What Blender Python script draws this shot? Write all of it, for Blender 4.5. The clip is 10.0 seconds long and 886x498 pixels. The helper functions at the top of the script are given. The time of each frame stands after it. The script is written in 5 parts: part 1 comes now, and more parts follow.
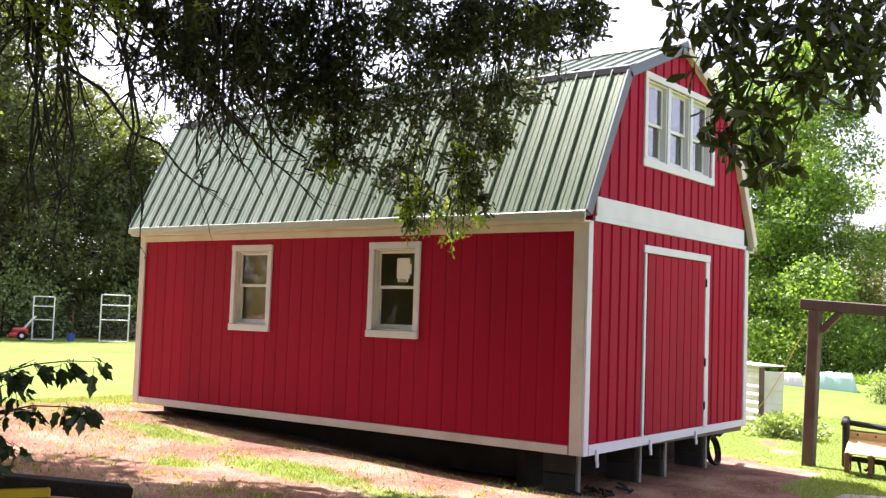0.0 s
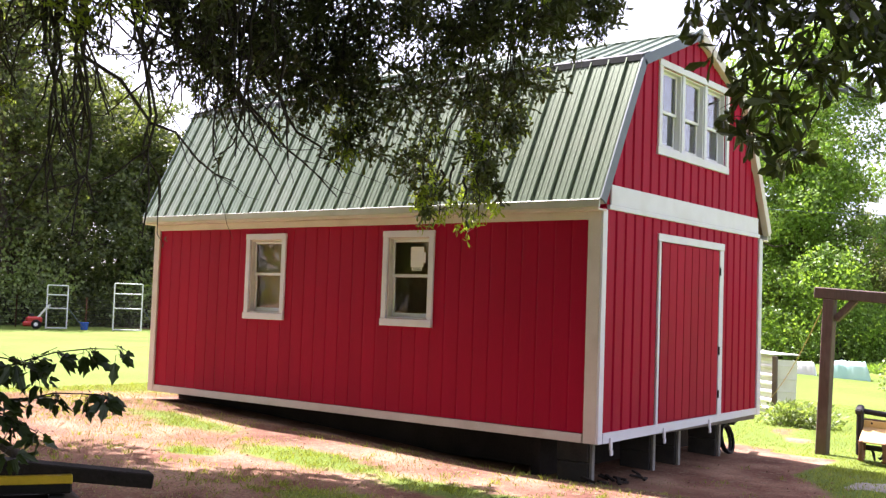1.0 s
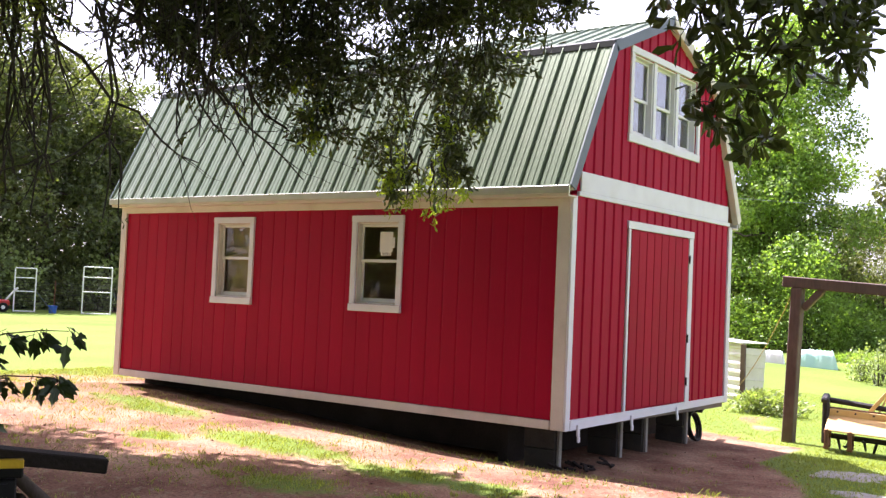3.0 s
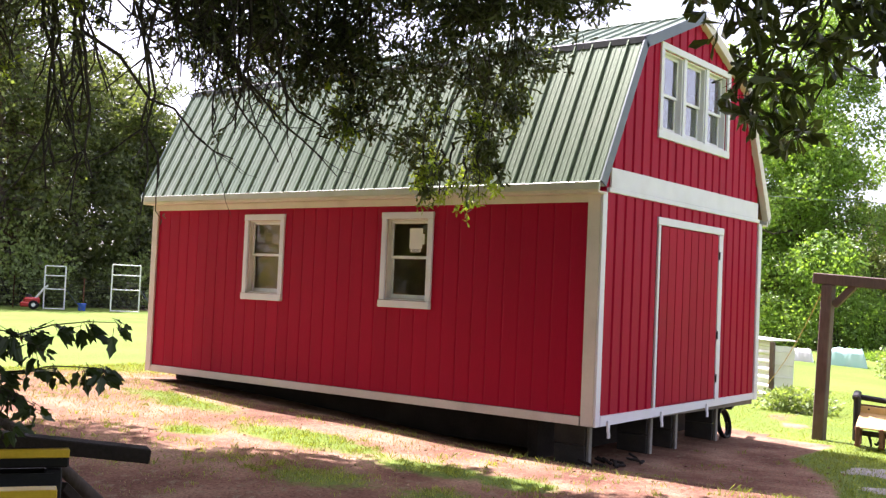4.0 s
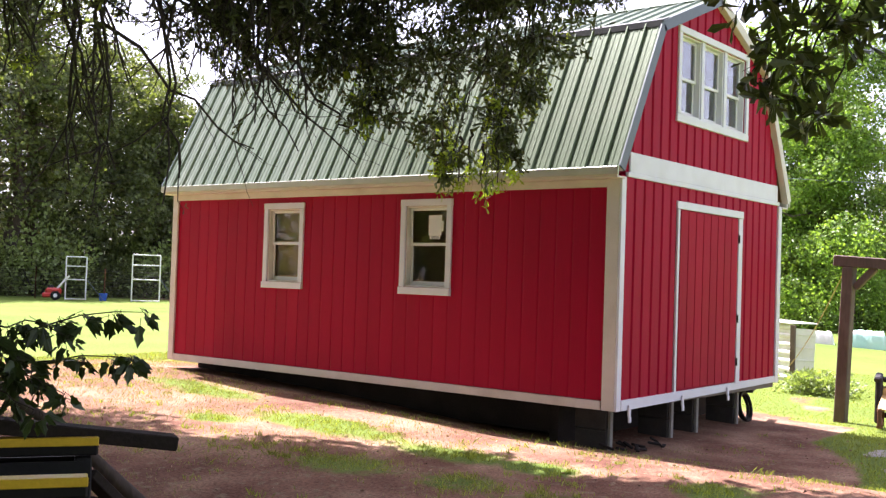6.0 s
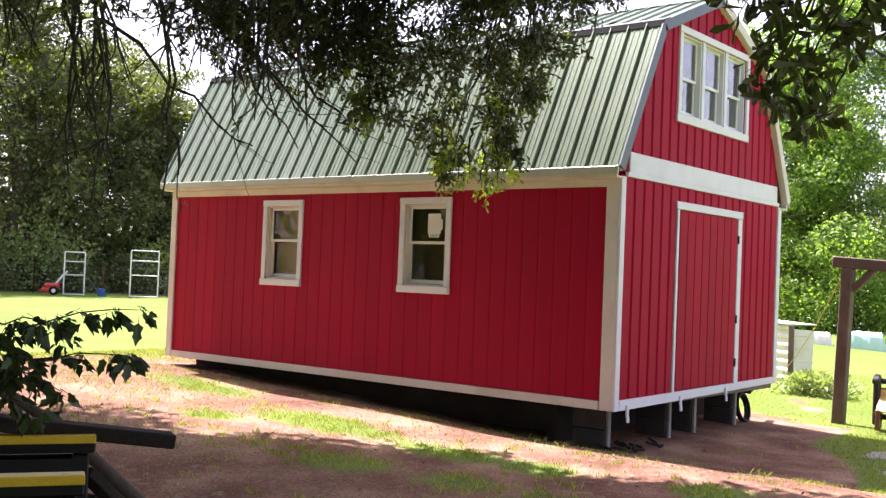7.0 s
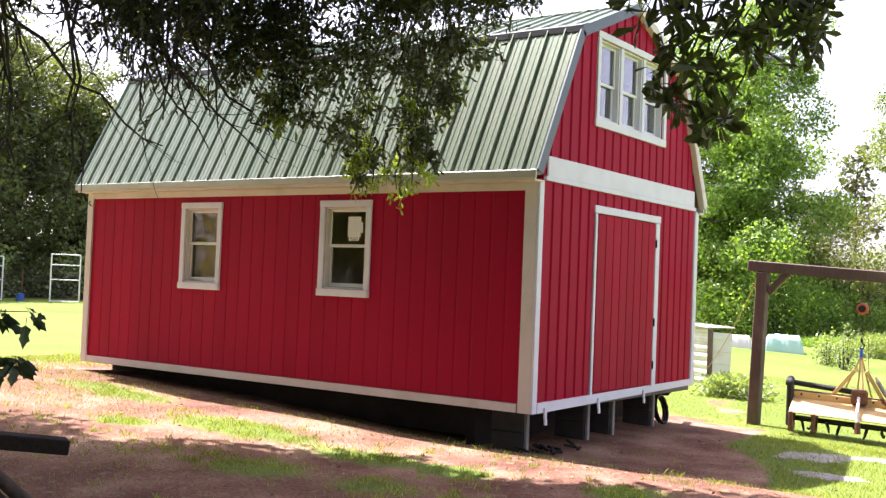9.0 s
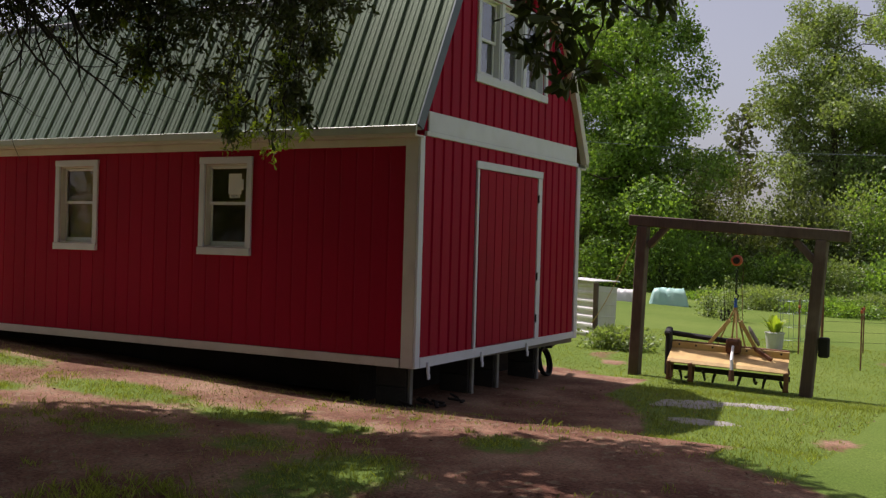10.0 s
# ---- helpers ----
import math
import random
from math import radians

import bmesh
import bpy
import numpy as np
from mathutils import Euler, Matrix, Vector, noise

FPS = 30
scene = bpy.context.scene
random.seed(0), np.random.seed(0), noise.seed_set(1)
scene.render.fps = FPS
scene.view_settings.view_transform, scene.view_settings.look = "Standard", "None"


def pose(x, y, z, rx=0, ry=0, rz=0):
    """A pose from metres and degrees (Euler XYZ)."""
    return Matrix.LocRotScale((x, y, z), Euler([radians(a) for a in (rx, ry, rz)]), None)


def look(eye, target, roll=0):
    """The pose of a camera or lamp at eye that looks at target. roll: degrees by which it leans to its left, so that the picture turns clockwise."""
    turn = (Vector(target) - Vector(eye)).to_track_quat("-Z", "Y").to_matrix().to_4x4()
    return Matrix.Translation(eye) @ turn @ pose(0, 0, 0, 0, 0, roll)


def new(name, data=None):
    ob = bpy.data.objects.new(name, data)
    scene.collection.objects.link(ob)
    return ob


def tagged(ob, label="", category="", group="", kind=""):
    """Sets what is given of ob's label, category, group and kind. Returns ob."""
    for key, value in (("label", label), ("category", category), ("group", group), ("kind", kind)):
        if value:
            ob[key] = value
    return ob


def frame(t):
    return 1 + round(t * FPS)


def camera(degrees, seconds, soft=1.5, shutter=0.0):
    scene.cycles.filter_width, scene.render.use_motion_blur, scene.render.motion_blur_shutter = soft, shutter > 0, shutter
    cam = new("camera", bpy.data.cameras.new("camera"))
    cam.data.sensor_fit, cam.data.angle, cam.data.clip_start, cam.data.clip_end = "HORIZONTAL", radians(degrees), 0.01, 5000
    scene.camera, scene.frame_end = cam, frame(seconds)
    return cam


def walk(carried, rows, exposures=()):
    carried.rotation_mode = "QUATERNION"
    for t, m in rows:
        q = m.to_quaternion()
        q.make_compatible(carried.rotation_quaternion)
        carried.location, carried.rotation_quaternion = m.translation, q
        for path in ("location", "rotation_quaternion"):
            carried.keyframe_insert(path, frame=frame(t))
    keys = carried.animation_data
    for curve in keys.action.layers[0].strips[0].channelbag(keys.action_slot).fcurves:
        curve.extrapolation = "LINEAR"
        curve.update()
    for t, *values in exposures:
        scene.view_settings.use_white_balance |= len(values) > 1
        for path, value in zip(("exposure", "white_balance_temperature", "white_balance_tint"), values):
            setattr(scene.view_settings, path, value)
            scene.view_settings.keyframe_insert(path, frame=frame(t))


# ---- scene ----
cam = camera(45.4, 10.0, soft=1.35)
PATH = [
    (0, (-9.346, -5.311, 1.77), (-7.761, -4.099, 1.903), 2.0),
    (0.5, (-9.358, -5.301, 1.772), (-7.783, -4.074, 1.895), 1.7),
    (1, (-9.377, -5.295, 1.767), (-7.803, -4.066, 1.878), 2.0),
    (1.5, (-9.352, -5.291, 1.767), (-7.776, -4.063, 1.866), 1.4),
    (2, (-9.305, -5.284, 1.774), (-7.699, -4.096, 1.879), 2.2),
    (2.5, (-9.279, -5.298, 1.772), (-7.667, -4.118, 1.863), 2.4),
    (4, (-9.359, -5.27, 1.731), (-7.781, -4.044, 1.814), 2.5),
    (4.5, (-9.396, -5.272, 1.736), (-7.829, -4.032, 1.809), 2.5),
    (5, (-9.404, -5.275, 1.731), (-7.84, -4.029, 1.795), 2.6),
    (5.5, (-9.398, -5.281, 1.729), (-7.839, -4.03, 1.787), 1.8),
    (7, (-9.387, -5.265, 1.74), (-7.827, -4.015, 1.792), 2.3),
    (7.5, (-9.365, -5.267, 1.738), (-7.791, -4.035, 1.797), 2.4),
    (8, (-9.35, -5.279, 1.734), (-7.764, -4.062, 1.782), 2.2),
    (8.5, (-9.317, -5.292, 1.735), (-7.715, -4.096, 1.793), 2.2),
    (9, (-9.282, -5.343, 1.73), (-7.645, -4.197, 1.796), 2.3),
    (9.5, (-9.238, -5.383, 1.733), (-7.561, -4.294, 1.778), 2.2),
    (9.7, (-9.22, -5.43, 1.72), (-7.511, -4.39, 1.748), 1.9),
    (9.9, (-9.19, -5.463, 1.706), (-7.453, -4.473, 1.709), 1.75),
    (10, (-9.18, -5.482, 1.7), (-7.438, -4.499, 1.696), 1.6),
]
EXPOSURE = 2.04
walk(cam, [(t, look(eye, target, roll)) for t, eye, target, roll in PATH],
     [(0.0, EXPOSURE, 6200, 31), (9.25, EXPOSURE, 6200, 31), (9.5, EXPOSURE - 0.12, 6200, 30), (9.75, EXPOSURE - 0.7, 6250, 28), (10.0, EXPOSURE - 1.9, 6400, 24)])

# ---- light ----
SUN_TO = Vector((0.14, 0.51, 1.0)).normalized()
world = bpy.data.worlds.new("sky")
scene.world = world
world.use_nodes = True
wn = world.node_tree
sky = wn.nodes.new("ShaderNodeTexSky")
sky.sky_type, sky.sun_disc = "NISHITA", False
sky.sun_elevation = math.asin(SUN_TO.z)
sky.sun_rotation = math.atan2(SUN_TO.x, SUN_TO.y)
sky.dust_density, sky.air_density = 2.5, 1.0
wn.nodes["Background"].inputs["Strength"].default_value = 0.094
haze = wn.nodes.new("ShaderNodeHueSaturation")
haze.inputs["Saturation"].default_value = 0.48
wn.links.new(sky.outputs[0], haze.inputs["Color"])
wn.links.new(haze.outputs[0], wn.nodes["Background"].inputs[0])
sun = new("sun", bpy.data.lights.new("sun", "SUN"))
sun.data.energy, sun.data.angle, sun.data.color = 4.6, radians(0.55), (1.0, 0.96, 0.89)
sun.matrix_world = look(SUN_TO * 60, (0, 0, 0))


# ---- materials ----
def mat(name, a, b=None, rough=0.6, metal=0.0, scale=6.0, fine=60.0, bump=0.15, stretch=(1, 1, 1), spread=0.25, leaf=0.0,
        island=0.0, spec=0.5, dirt=None, dirt_amount=0.0):
    """A surface of two tones a and b mixed by coarse and fine noise, with grain relief; leaf: share of light let through."""
    m = bpy.data.materials.new(name)
    m.use_nodes = True
    n, l = m.node_tree.nodes, m.node_tree.links
    p = n["Principled BSDF"]
    b = b or tuple(c * (1 - spread) for c in a)
    tc, mp = n.new("ShaderNodeTexCoord"), n.new("ShaderNodeMapping")
    mp.inputs["Scale"].default_value = stretch
    l.new(tc.outputs["Object"], mp.inputs["Vector"])
    n1, n2 = n.new("ShaderNodeTexNoise"), n.new("ShaderNodeTexNoise")
    n1.inputs["Scale"].default_value, n1.inputs["Detail"].default_value = scale, 4
    n2.inputs["Scale"].default_value, n2.inputs["Detail"].default_value = fine, 3
    for q in (n1, n2):
        l.new(mp.outputs[0], q.inputs["Vector"])
    mid = n.new("ShaderNodeMath")
    mid.operation = "MULTIPLY_ADD"
    mid.inputs[1].default_value = 0.45
    l.new(n2.outputs["Fac"], mid.inputs[0])
    half = n.new("ShaderNodeMath")
    half.operation = "MULTIPLY"
    half.inputs[1].default_value = 0.55
    l.new(n1.outputs["Fac"], half.inputs[0])
    l.new(half.outputs[0], mid.inputs[2])
    ramp = n.new("ShaderNodeValToRGB")
    ramp.color_ramp.elements[0].position, ramp.color_ramp.elements[1].position = 0.33, 0.67
    ramp.color_ramp.elements[0].color, ramp.color_ramp.elements[1].color = (*b, 1), (*a, 1)
    l.new(mid.outputs[0], ramp.inputs[0])
    colour = ramp.outputs[0]
    if island:
        geo, oi = n.new("ShaderNodeNewGeometry"), n.new("ShaderNodeObjectInfo")
        add = n.new("ShaderNodeMath")
        add.operation = "ADD"
        l.new(geo.outputs["Random Per Island"], add.inputs[0])
        l.new(oi.outputs["Random"], add.inputs[1])
        fr = n.new("ShaderNodeMath")
        fr.operation = "FRACT"
        l.new(add.outputs[0], fr.inputs[0])
        mr = n.new("ShaderNodeMapRange")
        mr.inputs["To Min"].default_value, mr.inputs["To Max"].default_value = 1 - island, 1 + island
        l.new(fr.outputs[0], mr.inputs["Value"])
        hsv = n.new("ShaderNodeHueSaturation")
        l.new(mr.outputs[0], hsv.inputs["Value"])
        l.new(colour, hsv.inputs["Color"])
        colour = hsv.outputs[0]
    if dirt:
        n3 = n.new("ShaderNodeTexNoise")
        n3.inputs["Scale"].default_value, n3.inputs["Detail"].default_value = scale * 0.6, 8
        l.new(tc.outputs["Object"], n3.inputs["Vector"])
        dr = n.new("ShaderNodeMapRange")
        dr.inputs["From Min"].default_value, dr.inputs["From Max"].default_value = 0.5, 0.75
        dr.inputs["To Max"].default_value = dirt_amount
        l.new(n3.outputs["Fac"], dr.inputs["Value"])
        dm = n.new("ShaderNodeMixRGB")
        dm.inputs[2].default_value = (*dirt, 1)
        l.new(dr.outputs[0], dm.inputs[0])
        l.new(colour, dm.inputs[1])
        colour = dm.outputs[0]
    l.new(colour, p.inputs["Base Color"])
    p.inputs["Roughness"].default_value, p.inputs["Metallic"].default_value = rough, metal
    p.inputs["Specular IOR Level"].default_value = spec
    bp = n.new("ShaderNodeBump")
    bp.inputs["Strength"].default_value, bp.inputs["Distance"].default_value = bump, 0.02
    l.new(mid.outputs[0], bp.inputs["Height"])
    l.new(bp.outputs[0], p.inputs["Normal"])
    if leaf:
        tr, mx = n.new("ShaderNodeBsdfTranslucent"), n.new("ShaderNodeMixShader")
        bright = n.new("ShaderNodeMixRGB")
        bright.blend_type = "MULTIPLY"
        bright.inputs[0].default_value = 1
        bright.inputs[2].default_value = (1.5, 1.6, 0.45, 1)
        l.new(colour, bright.inputs[1])
        l.new(bright.outputs[0], tr.inputs["Color"])
        mx.inputs[0].default_value = leaf
        l.new(p.outputs[0], mx.inputs[1])
        l.new(tr.outputs[0], mx.inputs[2])
        l.new(mx.outputs[0], n["Material Output"].inputs["Surface"])
    return m


def glass(name, tint=(0.9, 0.95, 0.93), ior=1.45):
    m = bpy.data.materials.new(name)
    m.use_nodes = True
    p = m.node_tree.nodes["Principled BSDF"]
    p.inputs["Base Color"].default_value = (*tint, 1)
    p.inputs["Roughness"].default_value, p.inputs["Transmission Weight"].default_value = 0.02, 1.0
    p.inputs["IOR"].default_value = ior
    return m


RED = mat("red_painted_siding", (0.40, 0.003, 0.032), (0.33, 0.002, 0.025), 0.55, scale=2.5, fine=90, bump=0.12, stretch=(1, 1, 0.12),
          island=0.05, dirt=(0.30, 0.006, 0.02), dirt_amount=0.25, spec=0.14)
RED_DOOR = mat("faded_red_door", (0.42, 0.012, 0.036), (0.35, 0.009, 0.029), 0.65, scale=3, fine=90, bump=0.15, stretch=(1, 1, 0.1),
               island=0.07, dirt=(0.28, 0.035, 0.03), dirt_amount=0.3, spec=0.15)
# white paint, its blue tint holding the skylight on the gable trim
WHITE = mat("white_paint_sky_tinted", (0.77, 0.775, 0.85), (0.70, 0.705, 0.78), 0.5, scale=5, fine=80, bump=0.08, dirt=(0.55, 0.53, 0.52), dirt_amount=0.25)
# warm tone holds the ground bounce on the long side's trim
CREAM = mat("cream_board_bounce_tinted", (0.74, 0.69, 0.65), (0.64, 0.59, 0.55), 0.65, scale=4, fine=70, bump=0.1, dirt=(0.4, 0.34, 0.27), dirt_amount=0.35)
VINYL = mat("white_vinyl", (0.78, 0.78, 0.80), (0.74, 0.74, 0.76), 0.35, bump=0.02)
GREEN_METAL = mat("green_roof_metal", (0.22, 0.28, 0.19), (0.17, 0.23, 0.15), 0.30, metal=0.45, scale=1.6, fine=30, bump=0.06,
                  stretch=(1, 1, 0.3), dirt=(0.31, 0.35, 0.26), dirt_amount=0.5)
DRIP_METAL = mat("pale_drip_metal", (0.55, 0.57, 0.50), (0.48, 0.50, 0.43), 0.45, metal=0.2, bump=0.04, dirt=(0.35, 0.36, 0.3), dirt_amount=0.4)
GREY_METAL = mat("grey_green_trim_metal", (0.13, 0.16, 0.17), (0.10, 0.13, 0.14), 0.42, metal=0.35, bump=0.04)
DARK_METAL = mat("dark_flashing", (0.06, 0.07, 0.065), (0.045, 0.05, 0.05), 0.5, metal=0.3, bump=0.05)
OSB = mat("raw_board_lining", (0.52, 0.36, 0.18), (0.38, 0.25, 0.12), 0.8, scale=12, fine=50, bump=0.2)
PAPER = mat("white_paper", (0.82, 0.82, 0.80), (0.76, 0.76, 0.74), 0.8, bump=0.03)
PRINT = mat("grey_print", (0.25, 0.25, 0.26), rough=0.8, bump=0.0)
SCREEN = mat("dark_insect_screen", (0.035, 0.036, 0.04), (0.025, 0.026, 0.03), 0.7, fine=200, bump=0.05)
PANE = glass("window_pane")
LOFT_PANE = glass("coated_loft_pane", ior=2.1)
TIMBER = mat("weathered_brown_timber", (0.125, 0.08, 0.062), (0.07, 0.045, 0.036), 0.8, scale=3, fine=45, bump=0.4, stretch=(1, 1, 0.15), dirt=(0.26, 0.2, 0.17), dirt_amount=0.5)
# dark timber; on bearer and skids the near-black is painted underfloor shade
DARK_TIMBER = mat("dark_timber_and_shade", (0.035, 0.028, 0.024), (0.018, 0.014, 0.012), 0.9, scale=3, fine=50, bump=0.4, dirt=(0.06, 0.05, 0.045), dirt_amount=0.5, spec=0.2)
GREY_TIMBER = mat("grey_weathered_timber", (0.22, 0.19, 0.17), (0.12, 0.10, 0.09), 0.85, scale=3, fine=50, bump=0.4, dirt=(0.3, 0.27, 0.24), dirt_amount=0.5)
# pale tone of the piers' lit front edges, put into colour
PIER_EDGE = mat("pale_lit_pier_edge", (0.34, 0.33, 0.30), (0.2, 0.19, 0.17), 0.85, scale=8, fine=60, bump=0.2)
# concrete darkened far below grey to hold the shade under the shed
CONCRETE = mat("shade_darkened_concrete", (0.06, 0.056, 0.05), (0.035, 0.032, 0.029), 0.9, scale=8, fine=70, bump=0.3, dirt=(0.10, 0.065, 0.045), dirt_amount=0.4)
BLACK = mat("black_plastic", (0.012, 0.012, 0.012), (0.007, 0.007, 0.008), 0.55, bump=0.1, dirt=(0.05, 0.045, 0.04), dirt_amount=0.3, spec=0.25)
YELLOW = mat("yellow_plastic", (0.75, 0.50, 0.02), (0.62, 0.40, 0.015), 0.5, bump=0.1, dirt=(0.35, 0.25, 0.08), dirt_amount=0.4)
TILL_YELLOW = mat("worn_yellow_paint", (0.74, 0.52, 0.21), (0.60, 0.38, 0.14), 0.5, scale=6, bump=0.1, dirt=(0.30, 0.15, 0.07), dirt_amount=0.6)
RED_PAINT = mat("red_machine_paint", (0.55, 0.035, 0.03), (0.40, 0.025, 0.02), 0.4, bump=0.06, dirt=(0.25, 0.08, 0.06), dirt_amount=0.3)
RUST = mat("rusty_steel", (0.24, 0.105, 0.055), (0.11, 0.055, 0.035), 0.75, metal=0.4, scale=15, bump=0.3)
IRON = mat("dark_iron", (0.05, 0.045, 0.045), (0.03, 0.028, 0.028), 0.55, metal=0.7, scale=15, bump=0.2)
ORANGE = mat("orange_red_paint", (0.62, 0.13, 0.06), (0.45, 0.08, 0.04), 0.45, bump=0.08, dirt=(0.25, 0.1, 0.06), dirt_amount=0.4)
STRAP = mat("tan_webbing", (0.58, 0.38, 0.16), (0.45, 0.28, 0.12), 0.85, fine=120, bump=0.2)
BLUE = mat("blue_plastic", (0.03, 0.12, 0.50), (0.025, 0.09, 0.40), 0.45, bump=0.05)
AQUA = mat("pale_green_sheet", (0.42, 0.66, 0.58), (0.32, 0.54, 0.47), 0.45, scale=3, bump=0.2, dirt=(0.5, 0.55, 0.48), dirt_amount=0.4)
TIN = mat("whitewashed_tin", (0.74, 0.73, 0.71), (0.62, 0.61, 0.59), 0.45, metal=0.15, scale=3, bump=0.06, dirt=(0.42, 0.33, 0.25), dirt_amount=0.4)
POT = mat("pale_plastic_pot", (0.62, 0.62, 0.58), (0.52, 0.52, 0.48), 0.6, bump=0.08, dirt=(0.35, 0.3, 0.22), dirt_amount=0.4)
BARK = mat("grey_brown_bark", (0.12, 0.09, 0.07), (0.05, 0.038, 0.03), 0.9, scale=8, fine=40, bump=0.8, stretch=(1, 1, 0.3))
TWIG = mat("dark_twig_bark", (0.06, 0.048, 0.04), (0.035, 0.028, 0.024), 0.9, scale=20, bump=0.3)
PINE_BARK = mat("pine_bark", (0.16, 0.11, 0.085), (0.08, 0.055, 0.042), 0.9, scale=6, bump=0.6, stretch=(1, 1, 0.3))
OAK_LEAF = mat("oak_leaf", (0.088, 0.105, 0.045), (0.056, 0.07, 0.03), 0.34, bump=0.1, leaf=0.32, island=0.4)
VIVID_LEAF = mat("vivid_yellow_green_leaf", (0.34, 0.42, 0.06), (0.24, 0.32, 0.05), 0.45, bump=0.1, leaf=0.45, island=0.3)
SAP_LEAF = mat("sapling_leaf", (0.045, 0.072, 0.022), (0.03, 0.05, 0.016), 0.45, bump=0.1, leaf=0.22, island=0.3)
WOOD_LEAF = mat("woodland_leaf", (0.16, 0.19, 0.085), (0.085, 0.11, 0.05), 0.5, scale=0.4, bump=0.1, leaf=0.42, island=0.45)
PINE_LEAF = mat("pine_needle_clump", (0.15, 0.185, 0.09), (0.085, 0.115, 0.055), 0.5, scale=0.4, bump=0.1, leaf=0.38, island=0.4)
BRIGHT_LEAF = mat("sunlit_tree_leaf", (0.25, 0.37, 0.088), (0.12, 0.21, 0.05), 0.42, scale=0.5, bump=0.1, leaf=0.45, island=0.45)
PALE_LEAF = mat("pale_willow_leaf", (0.27, 0.335, 0.15), (0.18, 0.24, 0.10), 0.5, scale=0.5, bump=0.1, leaf=0.38, island=0.4)
GRASS = mat("grass_blade", (0.30, 0.33, 0.085), (0.19, 0.23, 0.05), 0.6, scale=0.8, bump=0.0, leaf=0.45, island=0.4)
STRAW = mat("dry_straw", (0.38, 0.33, 0.15), (0.25, 0.23, 0.10), 0.8, scale=3, bump=0.0, leaf=0.2, island=0.35)
LITTER = mat("dry_leaf_litter", (0.42, 0.29, 0.19), (0.26, 0.15, 0.10), 0.85, bump=0.1, island=0.5)
DUST = mat("pale_sand", (0.40, 0.375, 0.34), (0.26, 0.24, 0.215), 0.95, scale=5, fine=60, bump=0.4)


# ---- mesh tools ----
class Shape:
    """Gathers vertices and faces of one mesh."""

    def __init__(self):
        self.v, self.f = [], []

    def add(self, verts, faces, m=None):
        n = len(self.v)
        self.v += [tuple(m @ Vector(p)) if m else tuple(p) for p in verts]
        self.f += [tuple(n + i for i in q) for q in faces]
        return self

    def box(self, x0, x1, y0, y1, z0, z1, c=0.004, m=None):
        """A block with small chamfers c."""
        c = min(c, (x1 - x0) * 0.4, (y1 - y0) * 0.4, (z1 - z0) * 0.4)
        lo, hi = (x0, y0, z0), (x1, y1, z1)
        verts, ids = [], {}
        for sx in (0, 1):
            for sy in (0, 1):
                for sz in (0, 1):
                    s = (sx, sy, sz)
                    for ax in range(3):
                        p = []
                        for k in range(3):
                            e = hi[k] if s[k] else lo[k]
                            p.append(e if k == ax else e + (-c if s[k] else c))
                        ids[s, ax] = len(verts)
                        verts.append(p)
        faces = []
        for ax in range(3):
            u, w = (ax + 1) % 3, (ax + 2) % 3
            for side in (0, 1):
                quad = []
                for a, b in ((0, 0), (1, 0), (1, 1), (0, 1)):
                    s = [0, 0, 0]
                    s[ax], s[u], s[w] = side, a, b
                    quad.append(ids[tuple(s), ax])
                faces.append(quad if side else quad[::-1])
            for a in (0, 1):
                for b in (0, 1):
                    s0, s1 = [0, 0, 0], [0, 0, 0]
                    s0[u] = s1[u] = a
                    s0[w] = s1[w] = b
                    s1[ax] = 1
                    s0, s1 = tuple(s0), tuple(s1)
                    quad = [ids[s0, u], ids[s1, u], ids[s1, w], ids[s0, w]]
                    faces.append(quad if a == b else quad[::-1])
        for sx in (0, 1):
            for sy in (0, 1):
                for sz in (0, 1):
                    s = (sx, sy, sz)
                    t = [ids[s, 0], ids[s, 1], ids[s, 2]]
                    faces.append(t if (sx + sy + sz) % 2 else t[::-1])
        return self.add(verts, faces, m)

    def tube(self, pts, radii, sides=8, cap=True):
        """A round bar along points, with one radius for each."""
        pts = [Vector(p) for p in pts]
        if not isinstance(radii, (list, tuple)):
            radii = [radii] * len(pts)
        n0 = len(self.v)
        ref = None
        for i, p in enumerate(pts):
            d = (pts[min(i + 1, len(pts) - 1)] - pts[max(i - 1, 0)])
            d = d.normalized() if d.length > 1e-9 else Vector((0, 0, 1))
            if ref is None:
                ref = Vector((0, 0, 1)) if abs(d.z) < 0.9 else Vector((1, 0, 0))
            a = (ref - d * ref.dot(d)).normalized()
            ref = a
            b = d.cross(a)
            for k in range(sides):
                w = 2 * math.pi * k / sides
                self.v.append(tuple(p + (a * math.cos(w) + b * math.sin(w)) * radii[i]))
        for i in range(len(pts) - 1):
            for k in range(sides):
                k2 = (k + 1) % sides
                self.f.append((n0 + i * sides + k, n0 + i * sides + k2, n0 + (i + 1) * sides + k2, n0 + (i + 1) * sides + k))
        if cap:
            self.f.append(tuple(n0 + k for k in range(sides))[::-1])
            self.f.append(tuple(n0 + (len(pts) - 1) * sides + k for k in range(sides)))
        return self

    def beam(self, a, b, w, h, c=0.006, up=(0, 0, 1)):
        """A squared bar from a to b, w wide and h high."""
        a, b = Vector(a), Vector(b)
        d = (b - a)
        y = d.normalized()
        if abs(y.dot(Vector(up).normalized())) > 0.99:
            up = (0, 1, 0)
        x = y.cross(Vector(up)).normalized()
        z = x.cross(y)
        m = Matrix((x, y, z)).transposed().to_4x4()
        m.translation = a
        return self.box(-w / 2, w / 2, 0, d.length, -h / 2, h / 2, c, m)

